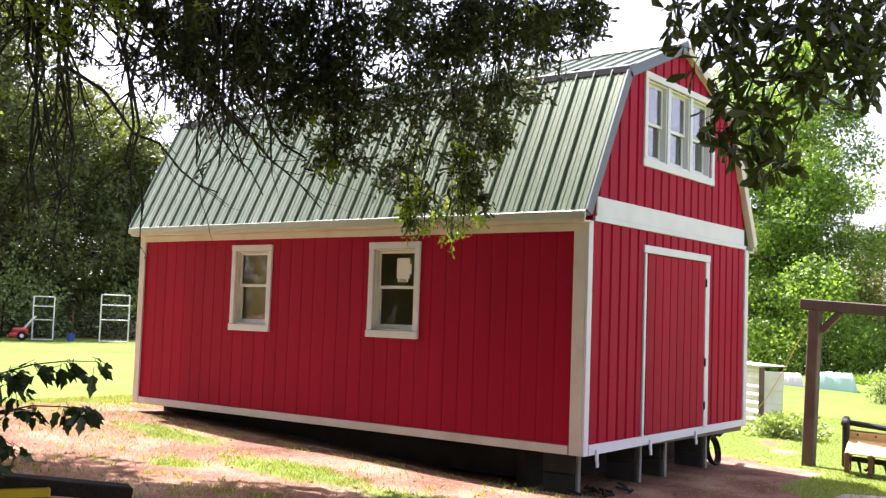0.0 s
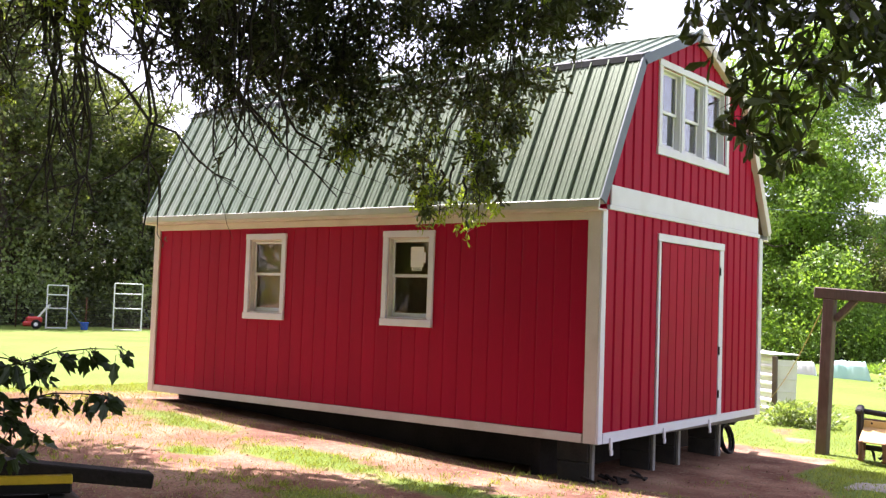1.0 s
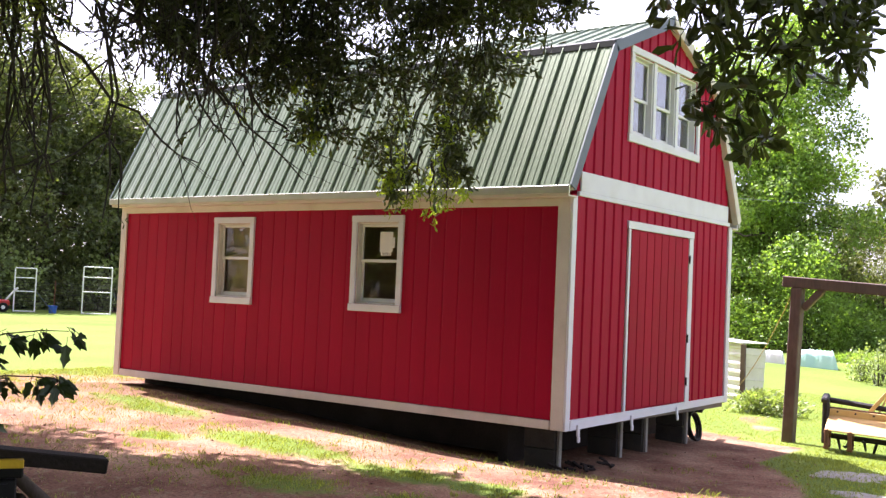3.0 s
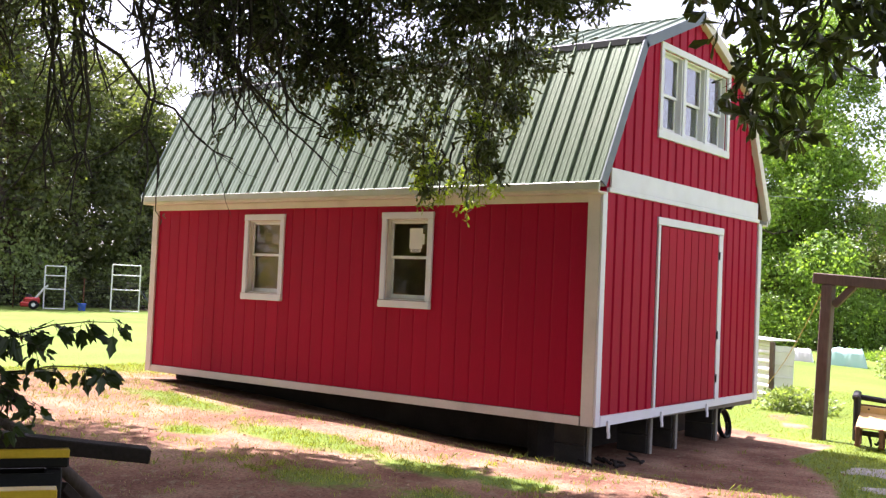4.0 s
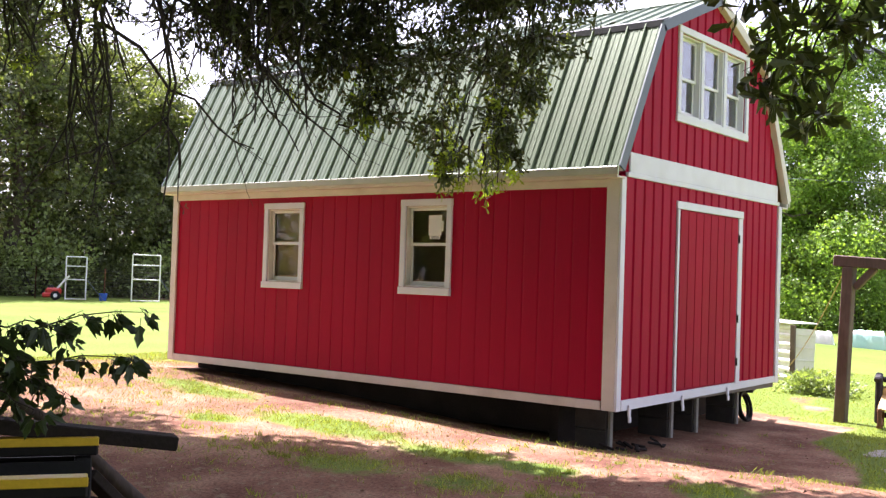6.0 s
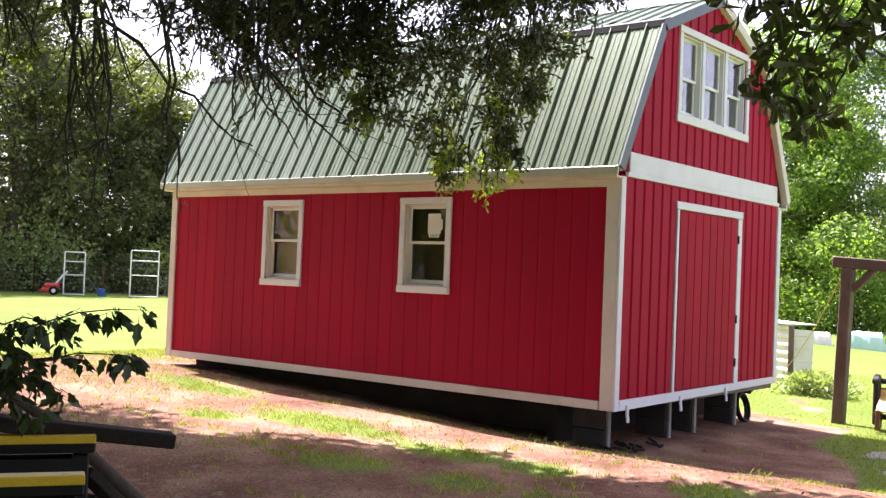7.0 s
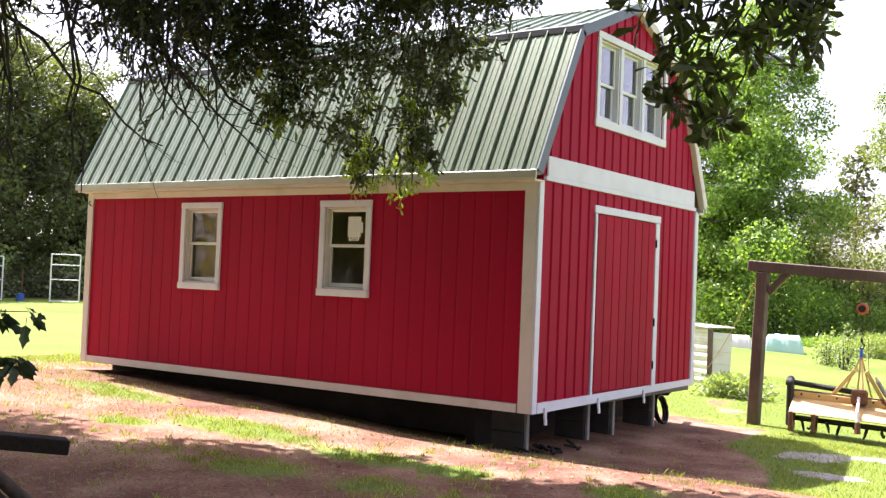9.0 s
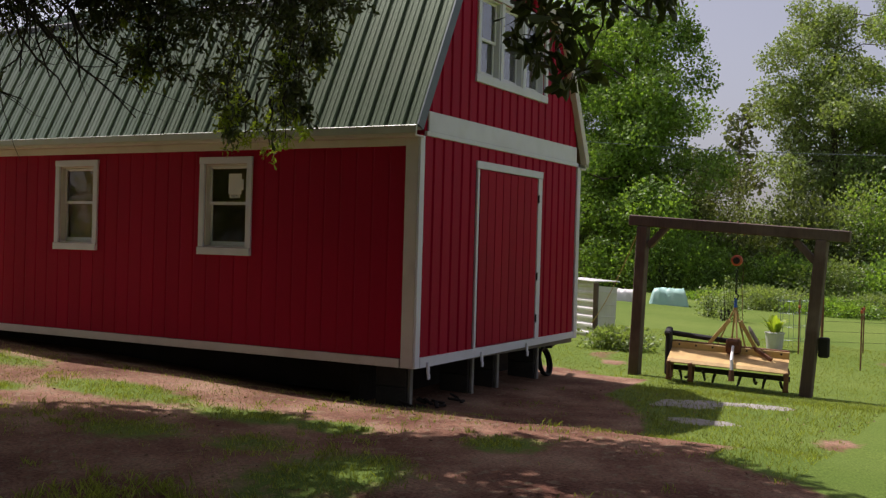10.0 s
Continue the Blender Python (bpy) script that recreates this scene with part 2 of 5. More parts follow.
    def prism(self, poly, plane, d0, d1):
        """A flat outline in 'xz' or 'yz', drawn out from d0 to d1 along the third axis."""
        n = len(poly)
        put = (lambda a, b, d: (a, d, b)) if plane == "xz" else (lambda a, b, d: (d, a, b))
        verts = [put(a, b, d0) for a, b in poly] + [put(a, b, d1) for a, b in poly]
        faces = [tuple(range(n)), tuple(range(2 * n - 1, n - 1, -1))]
        faces += [(i, i + n, (i + 1) % n + n, (i + 1) % n) for i in range(n)]
        return self.add(verts, faces)


def mesh_of(shape, material, smooth=False):
    me = bpy.data.meshes.new("mesh")
    me.from_pydata(shape.v, [], shape.f)
    bm = bmesh.new()
    bm.from_mesh(me)
    if len(shape.f) < 20000:
        bmesh.ops.recalc_face_normals(bm, faces=bm.faces)
    bm.to_mesh(me)
    bm.free()
    if smooth:
        me.shade_smooth()
    me.materials.append(material)
    return me


def part(name, shape, material, parent=None, label="", smooth=False):
    ob = new(name, mesh_of(shape, material, smooth))
    if parent is not None:
        ob.parent = parent
    return tagged(ob, label)


def thing(name, label, category, at=(0, 0, 0), group="", kind=""):
    e = new(name)
    e.empty_display_size = 0.2
    e.matrix_world = Matrix.Translation(at)
    return tagged(e, label, category, group, kind)


def settle(root):
    """Keep parts where they were drawn, in world places, under a root that stands elsewhere."""
    inv = Matrix.Translation(root.location).inverted()
    for o in root.children:
        o.matrix_parent_inverse = inv


def smooth01(t):
    t = max(0.0, min(1.0, t))
    return t * t * (3 - 2 * t)


def ground_z(x, y):
    """Height of the ground: it rises behind the shed's long side."""
    z = 0.34 * smooth01((y + 0.5) / 8.5)
    near = smooth01((14 - abs(x + 1)) / 6) * smooth01((14 - abs(y)) / 6)
    z += near * 0.03 * noise.noise((x * 0.45, y * 0.45, 2.0))
    z += (0.035 + 0.09 * smooth01((4.6 - y) / 3.2)) * smooth01((0.45 - x) / 1.0) * smooth01((x + 4.6) / 1.6) * smooth01((y + 6) / 3) * smooth01((8.5 - y) / 2)
    z -= 0.11 * smooth01((-y - 0.8) / 2.4) * smooth01((x - 3.0) / 2.0)
    return z


def grass_cover(x, y):
    """0 bare earth, 1 closed lawn."""
    wob = 0.9 * noise.noise((x * 0.35, y * 0.35, 21.0)) + 0.35 * noise.noise((x * 1.3, y * 1.3, 22.0))
    edge = float(np.interp(y, (-5.5, -4.5, -3.5, -2.8, -2.3, -2.05, -1.1, 0.0), (-2.6, -2.0, -1.3, -0.8, 0.0, 1.0, 2.4, 3.4)))
    lawn = max(smooth01((-5.5 - y + wob) / 2.5), smooth01((-6.5 - x + 1.6 * wob) / 2.5), smooth01((y - 7.0 + 0.25 * x + 0.5 * wob) / 3.0), smooth01((x - 4.3) / 1.2),
               smooth01((x - edge + 0.5 * wob) / 1.0 + 0.25) if y < 0 else 0)
    for cx, cy, rx, ry in ((-0.3, -3.15, 0.75, 0.45), (0.9, -3.9, 0.6, 0.3), (7.0, 0.6, 0.8, 0.35), (9.8, -3.7, 2.4, 0.85), (6.2, 0.1, 0.5, 0.3)):
        lawn -= 0.6 * max(0.0, noise.noise((x * 1.1, y * 1.6, 31.0)) + 1.1 - ((x - cx) / rx) ** 2 - ((y - cy) / ry) ** 2)
    lawn = max(0.0, lawn)
    if y > -1.0 and x > -0.3 and x < 4.6 and y < 7.5:
        lawn = 0
    lump = noise.noise((x * 0.5, y * 0.5, 5.0)) + 0.5 * noise.noise((x * 1.7, y * 1.7, 1.0))
    patch = 0.0
    for cx, cy, rx, ry in ((-1.65, 2.4, 0.5, 1.3), (-1.8, 0.75, 0.42, 0.9), (-2.85, 0.9, 0.55, 0.9), (-2.75, -0.1, 0.5, 0.6), (-1.75, -0.25, 0.4, 0.5), (-2.3, 3.4, 0.35, 0.5),
                           (-1.0, 5.2, 0.5, 1.4), (-3.2, -1.2, 1.0, 0.8), (-1.5, -1.8, 0.5, 0.5)):
        patch = max(patch, 1.05 - ((x - cx) / rx) ** 2 - ((y - cy) / ry) ** 2)
    if x > 29.5 or y - 38.5 + 0.45 * (x - 12) > 0:
        return 0.0
    return max(0.0, min(1.0, lawn + 0.35 * lump * (1 if lawn < 0.9 else 0.3) + max(0, patch) * 0.85 - (0.12 if lawn < 0.5 else 0)))


# ---- ground ----
def ground():
    def axis(lo, hi, step):
        mid = list(np.arange(lo, hi + step / 2, step))
        out, d, e = [], step, hi
        while e < 900:
            d *= 1.35
            e += d
            out.append(e)
        left, d, e = [], step, lo
        while e > -900:
            d *= 1.35
            e -= d
            left.append(e)
        return left[::-1] + mid + out
    xs, ys = axis(-10, 12, 0.13), axis(-7, 11, 0.13)
    verts = [(x, y, ground_z(x, y)) for y in ys for x in xs]
    n = len(xs)
    faces = [(j * n + i, j * n + i + 1, (j + 1) * n + i + 1, (j + 1) * n + i) for j in range(len(ys) - 1) for i in range(n - 1)]
    me = bpy.data.meshes.new("ground")
    me.from_pydata(verts, [], faces)
    cover = me.attributes.new("cover", "FLOAT", "POINT")
    cover.data.foreach_set("value", [grass_cover(x, y) for x, y, z in verts])
    me.shade_smooth()
    m = bpy.data.materials.new("earth_and_lawn")
    m.use_nodes = True
    nn, ln = m.node_tree.nodes, m.node_tree.links
    p = nn["Principled BSDF"]
    p.inputs["Roughness"].default_value = 0.95
    p.inputs["Specular IOR Level"].default_value = 0.15
    tc = nn.new("ShaderNodeTexCoord")

    def tex(scale, detail=5):
        q = nn.new("ShaderNodeTexNoise")
        q.inputs["Scale"].default_value, q.inputs["Detail"].default_value = scale, detail
        ln.new(tc.outputs["Object"], q.inputs["Vector"])
        return q.outputs["Fac"]

    def ramp(fac, *stops):
        q = nn.new("ShaderNodeValToRGB")
        q.color_ramp.elements[0].position, q.color_ramp.elements[0].color = stops[0][0], (*stops[0][1], 1)
        q.color_ramp.elements[1].position, q.color_ramp.elements[1].color = stops[-1][0], (*stops[-1][1], 1)
        for pos, c in stops[1:-1]:
            q.color_ramp.elements.new(pos).color = (*c, 1)
        ln.new(fac, q.inputs[0])
        return q.outputs[0]

    def mix(fac, a, b, kind="MIX"):
        q = nn.new("ShaderNodeMixRGB")
        q.blend_type = kind
        if isinstance(fac, float):
            q.inputs[0].default_value = fac
        else:
            ln.new(fac, q.inputs[0])
        ln.new(a, q.inputs[1])
        ln.new(b, q.inputs[2])
        return q.outputs[0]
    earth = ramp(tex(1.3), (0.3, (0.125, 0.056, 0.038)), (0.5, (0.225, 0.122, 0.082)), (0.7, (0.37, 0.245, 0.17)))
    grit = ramp(tex(40, 3), (0.3, (0.55, 0.5, 0.47)), (0.5, (0.95, 0.93, 0.9)), (0.72, (1.25, 1.2, 1.1)))
    earth = mix(1.0, earth, grit, "MULTIPLY")
    litter = ramp(tex(11, 6), (0.56, (0, 0, 0)), (0.66, (0.75, 0.75, 0.75)))
    straw = ramp(tex(90, 2), (0.3, (0.13, 0.095, 0.06)), (0.7, (0.36, 0.28, 0.175)))
    earth = mix(litter, earth, straw)
    turf = ramp(tex(0.35), (0.3, (0.105, 0.17, 0.030)), (0.7, (0.165, 0.225, 0.050)))
    blades = ramp(tex(55, 4), (0.25, (0.5, 0.55, 0.4)), (0.75, (1.3, 1.25, 1.2)))
    turf = mix(1.0, turf, blades, "MULTIPLY")
    at = nn.new("ShaderNodeAttribute")
    at.attribute_name = "cover"
    edge = nn.new("ShaderNodeMath")
    edge.operation = "MULTIPLY_ADD"
    edge.inputs[1].default_value = 0.9
    ln.new(tex(9, 6), edge.inputs[0])
    ln.new(at.outputs["Fac"], edge.inputs[2])
    sharp = ramp(edge.outputs[0], (0.64, (0, 0, 0)), (1.0, (1, 1, 1)))
    ln.new(mix(sharp, earth, turf), p.inputs["Base Color"])
    bp = nn.new("ShaderNodeBump")
    bp.inputs["Strength"].default_value, bp.inputs["Distance"].default_value = 0.6, 0.03
    ln.new(tex(28, 6), bp.inputs["Height"])
    ln.new(bp.outputs[0], p.inputs["Normal"])
    me.materials.append(m)
    return tagged(new("ground", me), "red-brown bare earth giving way to mown green lawn", "ground", kind="structure")


ground()


# ---- red shed ----
W, L, CX = 4.20, 7.22, 2.10          # width, length, ridge line
SILL, WALL_TOP = 0.46, 2.84
SLOPE = [(-0.16, 2.90), (0.66, 4.50), (CX, 5.10)]       # left half of the roof's outline


def roof_at(x):
    """Top of the gable wall under the roof at x."""
    x = min(x, 2 * CX - x)
    for (x0, z0), (x1, z1) in zip(SLOPE, SLOPE[1:]):
        if x <= x1:
            return z0 + (z1 - z0) * (x - x0) / (x1 - x0)
    return SLOPE[-1][1]


shed = thing("shed", "red board-sided gambrel shed with green ribbed metal roof and white trim", "shed", (CX, L / 2, 0))
WINDOWS = ((4.615, 5.205, 1.625, 2.565), (2.215, 2.825, 1.625, 2.565))     # openings in the long wall: y0 y1 z0 z1
GABLE_WIN = (1.21, 2.965, 3.625, 4.52)                                      # opening in the gable: x0 x1 z0 z1
DOOR = (1.29, 2.86, 0.60, 2.58)


def rect_wall(shape, plane, a0, a1, b0, b1, d0, d1, holes):
    """A wall in rectangles round its holes (holes side by side, in order along a)."""
    def piece(p, q, r, s):
        if q - p > 1e-4 and s - r > 1e-4:
            if plane == "yz":
                shape.box(d0, d1, p, q, r, s, 0.001)
            else:
                shape.box(p, q, d0, d1, r, s, 0.001)
    at = a0
    for h0, h1, g0, g1 in sorted(holes):
        piece(at, h0, b0, b1)
        piece(h0, h1, b0, g0)
        piece(h0, h1, g1, b1)
        at = h1
    piece(at, a1, b0, b1)


def strip(shape, plane, a0, a1, low, top, face, back, breaks=(), chamfer=(True, True), c=0.006):
    """One siding strip between two grooves: top is a function, face and back are depths."""
    cuts = sorted({a0, a1, *(b for b in breaks if a0 < b < a1)})
    fc = [min(max(a, a0 + (c if chamfer[0] else 0)), a1 - (c if chamfer[1] else 0)) for a in cuts]
    ring_b = [(a0, low), (a1, low)] + [(a, top(a)) for a in reversed(cuts)]
    ring_f = [(fc[0], low), (fc[-1], low)] + [(a, top(a)) for a in reversed(fc)]
    put = (lambda a, b, d: (a, d, b)) if plane == "xz" else (lambda a, b, d: (d, a, b))
    n = len(ring_b)
    verts = [put(a, b, back) for a, b in ring_b] + [put(a, b, face) for a, b in ring_f]
    faces = [tuple(range(n)), tuple(range(2 * n - 1, n - 1, -1))] + [(i, i + n, (i + 1) % n + n, (i + 1) % n) for i in range(n)]
    shape.add(verts, faces)


def clad(plane, a0, a1, low, top, face, back, holes, breaks=(), name="siding_board", material=RED, gap=0.013, c=0.014):
    """Siding in strips of 0.203 m, each a part of its own, cut round openings."""
    at = a0
    while at < a1 - 0.02:
        end = min(at + 0.203, a1)
        s0, s1 = at + gap, end - gap
        shape, upper = Shape(), Shape()
        edges = sorted({s0, s1, *(e for h in holes for e in h[:2] if s0 < e < s1)})
        whole = not any(h[0] < (p + q) / 2 < h[1] for p, q in zip(edges, edges[1:]) for h in holes)
        for p, q in zip(edges, edges[1:]):
            ch = (p == s0, q == s1)
            over = [h for h in holes if h[0] < (p + q) / 2 < h[1]]
            if over:
                h = over[0]
                strip(shape, plane, p, q, low, lambda a, h=h: h[2], face, back, (), ch, c)
                strip(upper, plane, p, q, h[3], top, face, back, breaks, ch, c)
            elif whole:
                strip(shape, plane, p, q, low, top, face, back, breaks, ch, c)
            else:
                h = [g for g in holes if g[0] <= q and g[1] >= p][0]
                mid = (h[2] + h[3]) / 2
                strip(shape, plane, p, q, low, lambda a, m=mid: m, face, back, (), ch, c)
                strip(upper, plane, p, q, mid, top, face, back, breaks, ch, c)
        for piece in (shape, upper):
            if piece.v:
                part(name, piece, material, shed)
        at = end


def build_shed():
    # floor frame and walls behind the siding
    s = Shape()
    s.box(0.02, W - 0.02, 0.02, L - 0.02, SILL, SILL + 0.16)
    part("floor_frame", s, GREY_TIMBER, shed, "grey wooden floor frame")
    s = Shape()
    rect_wall(s, "yz", 0.0, L, SILL + 0.1, WALL_TOP, 0.004, 0.09, WINDOWS)
    part("wall", s, RED, shed)
    s = Shape()
    rect_wall(s, "yz", 0.0, L, SILL + 0.1, WALL_TOP, W - 0.09, W, ())
    part("wall", s, RED, shed)
    gable = [(x, roof_at(x) - 0.05) for x in (0.09, 0.66, CX, 2 * CX - 0.66, W - 0.09)]
    s = Shape()
    rect_wall(s, "xz", 0.091, W - 0.091, SILL + 0.1, 3.3, 0.004, 0.09, ())
    g = GABLE_WIN
    s.prism([(0.30, 3.301), (g[0], 3.301), (g[0], roof_at(g[0]) - 0.05), (0.66, 4.44)], "xz", 0.004, 0.09)
    s.prism([(g[1], 3.301), (W - 0.30, 3.301), (2 * CX - 0.66, 4.44), (g[1], roof_at(g[1]) - 0.05)], "xz", 0.004, 0.09)
    s.box(g[0], g[1], 0.004, 0.09, 3.301, g[2], 0.001)
    s.prism([(g[0], g[3]), (g[1], g[3]), (g[1], roof_at(g[1]) - 0.05), (CX, 5.04), (g[0], roof_at(g[0]) - 0.05)], "xz", 0.004, 0.09)
    part("wall", s, RED, shed)
    s = Shape()
    s.prism([(0.091, SILL + 0.1), (W - 0.091, SILL + 0.1)] + gable[::-1], "xz", L - 0.09, L)
    part("wall", s, RED, shed)
    # lining seen through the panes
    s = Shape()
    s.box(0.1, W - 0.1, 0.1, L - 0.1, SILL + 0.165, SILL + 0.185)
    s.box(W - 0.13, W - 0.1, 0.1, L - 0.1, SILL + 0.19, WALL_TOP)
    s.box(0.1, W - 0.14, L - 0.13, L - 0.1, SILL + 0.19, WALL_TOP)
    s.box(0.1, W - 0.14, 3.7, 3.76, SILL + 0.19, WALL_TOP - 0.02)
    part("lining", s, OSB, shed, "raw wood-board lining inside the shed")
    s = Shape()
    s.box(0.1, W - 0.1, 0.1, L - 0.1, WALL_TOP + 0.01, WALL_TOP + 0.05)
    part("loft_floor", s, OSB, shed, "raw board loft floor")
    part("backing_sheet", Shape().box(0.17, 0.18, 4.4, 5.4, 1.2, 2.7), OSB, shed, "tan sheet standing behind the panes")
    part("backing_sheet", Shape().box(0.55, 0.56, 1.7, 3.3, 0.9, 2.6), OSB, shed, "tan sheet standing inside the window")
    # added near-black bearer: paints the shade under the floor
    part("bearer", Shape().box(0.30, W - 0.12, 0.85, 0.97, 0.0, SILL - 0.003), DARK_TIMBER, shed, "added near-black bearer standing in for underfloor shade")

    # siding
    clad("yz", 0.147, L - 0.12, SILL + 0.095, lambda a: 2.715, -0.0035, 0.0008, WINDOWS, gap=0.0015, c=0.016)
    d = DOOR
    clad("xz", 0.064, W - 0.085, SILL + 0.11, lambda a: 2.83, -0.014, 0.003, ((d[0] - 0.09, d[1] + 0.13, SILL + 0.111, d[3] + 0.09),))
    clad("xz", 0.19, W - 0.19, 3.085, lambda a: roof_at(a) - 0.04, -0.014, 0.003, (GABLE_WIN,), (0.66, CX, 2 * CX - 0.66))
    # door: strips on a ledge, white casing
    s = Shape()
    s.box(d[0], d[1], -0.006, 0.003, d[2], d[3])
    door = part("door", s, RED_DOOR, shed, "faded red batten door, shut")
    at = d[0] + 0.012
    step = (d[1] - d[0] - 0.024) / 8
    for k in range(8):
        s = Shape()
        strip(s, "xz", at + k * step + 0.004, at + (k + 1) * step - 0.004, d[2] + 0.01, lambda a: d[3] - 0.015, -0.026, -0.006)
        part("door_board", s, RED_DOOR, door)
    for hz in (0.80, 1.32, 2.28):
        s = Shape()
        s.box(d[1] - 0.008, d[1] + 0.003, -0.04, -0.026, hz, hz + 0.09)
        s.tube([(d[1] - 0.002, -0.042, hz - 0.005), (d[1] - 0.002, -0.042, hz + 0.095)], 0.006, 8)
        part("hinge", s, IRON, door, "black strap hinge")
    for name, b in (("door_casing", (d[0] - 0.085, d[1] + 0.125, -0.035, -0.004, d[3] + 0.003, d[3] + 0.088)),
                    ("door_casing", (d[0] - 0.062, d[0] - 0.012, -0.031, -0.004, SILL + 0.118, d[3])),
                    ("door_casing", (d[1] + 0.004, d[1] + 0.115, -0.031, -0.004, SILL + 0.118, d[3]))):
        part(name, Shape().box(*b), WHITE, shed, "white door casing board")
    # band, corner boards, bottom boards
    part("band_board", Shape().box(0.14, W - 0.12, -0.024, 0.0, 2.875, 3.082), WHITE, shed, "broad white band board")
    part("band_moulding", Shape().box(0.085, W - 0.08, -0.036, 0.0, 2.825, 2.873), WHITE, shed, "white moulding under the band")
    # long-side boards take the bounce-tinted tone, gable boards the sky-tinted white
    part("corner_board", Shape().box(-0.03, 0.0, 0.0, 0.145, SILL, 2.80), CREAM, shed, "bounce-tinted cream corner board")
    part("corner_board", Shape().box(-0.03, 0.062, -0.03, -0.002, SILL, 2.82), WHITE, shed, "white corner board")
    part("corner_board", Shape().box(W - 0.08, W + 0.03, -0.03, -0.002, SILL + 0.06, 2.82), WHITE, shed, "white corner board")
    part("corner_board", Shape().box(-0.03, 0.0, L - 0.115, L, SILL, 2.80), CREAM, shed, "bounce-tinted cream corner board")
    part("bottom_board", Shape().box(-0.026, 0.0, 0.162, L - 0.118, SILL, SILL + 0.09), CREAM, shed, "bounce-tinted cream bottom board")
    s = Shape()
    s.add([(0.082, -0.026, SILL), (W - 0.082, -0.026, SILL + 0.07), (W - 0.082, -0.026, SILL + 0.15), (0.082, -0.026, SILL + 0.105),
           (0.082, 0, SILL), (W - 0.082, 0, SILL + 0.07), (W - 0.082, 0, SILL + 0.15), (0.082, 0, SILL + 0.105)],
          [(0, 1, 2, 3), (7, 6, 5, 4), (0, 4, 5, 1), (1, 5, 6, 2), (2, 6, 7, 3), (3, 7, 4, 0)])
    part("bottom_board", s, WHITE, shed, "white bottom board")
    for x, h in ((0.20, 0.13), (1.40, 0.12), (2.60, 0.11)):
        z = SILL + 0.07 * x / W
        s = Shape().box(x, x + 0.045, -0.05, -0.03, z - h + 0.06, z + 0.05)
        s.box(x + 0.012, x + 0.057, -0.051, -0.031, z - h, z - h + 0.058)
        part("form_tab", s, WHITE, shed, "short white strip hanging from the bottom board")
    # eaves
    for left in (True, False):
        f = (lambda x: x) if left else (lambda x: 2 * CX - x)
        def blk(x0, x1, *rest):
            a, b = sorted((f(x0), f(x1)))
            return Shape().box(a, b, *rest)
        # left fascia carries the warm bounce tint, the right one does not
        part("fascia", blk(-0.17, -0.145, -0.05, L + 0.05, 2.795, 2.885), CREAM if left else WHITE, shed, "fascia board, bounce-tinted cream on the left side")
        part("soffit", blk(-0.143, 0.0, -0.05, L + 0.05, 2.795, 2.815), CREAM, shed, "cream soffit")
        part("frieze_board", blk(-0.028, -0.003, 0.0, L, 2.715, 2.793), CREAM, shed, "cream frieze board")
        s = blk(-0.20, -0.172, -0.07, L + 0.07, 2.825, 2.905)
        part("drip_edge", s, DRIP_METAL, shed, "pale green metal drip edge")
    # window units
    for y0, y1, z0, z1 in WINDOWS:
        window_unit("yz", y0, y1, z0, z1, z1 - 0.44, paper=(y0 < 3))
    x0, x1, z0, z1 = GABLE_WIN
    third = (x1 - x0 - 0.16) / 3
    for k in range(3):
        a = x0 + k * (third + 0.08)
        window_unit("xz", a, a + third, z0, z1, z1 - 0.47, casing=False)
        if k < 2:
            part("mullion", Shape().box(a + third + 0.002, a + third + 0.078, -0.02, 0.08, z0, z1), WHITE, shed, "white mullion between windows")
    for b in ((x0 - 0.075, x1 + 0.075, z1 + 0.002, z1 + 0.078), (x0 - 0.085, x1 + 0.085, z0 - 0.09, z0 - 0.002),
              (x0 - 0.075, x0 - 0.002, z0, z1), (x1 + 0.002, x1 + 0.075, z0, z1)):
        part("window_casing", Shape().box(b[0], b[1], -0.04, 0.0, b[2], b[3]), WHITE, shed, "white window casing board")


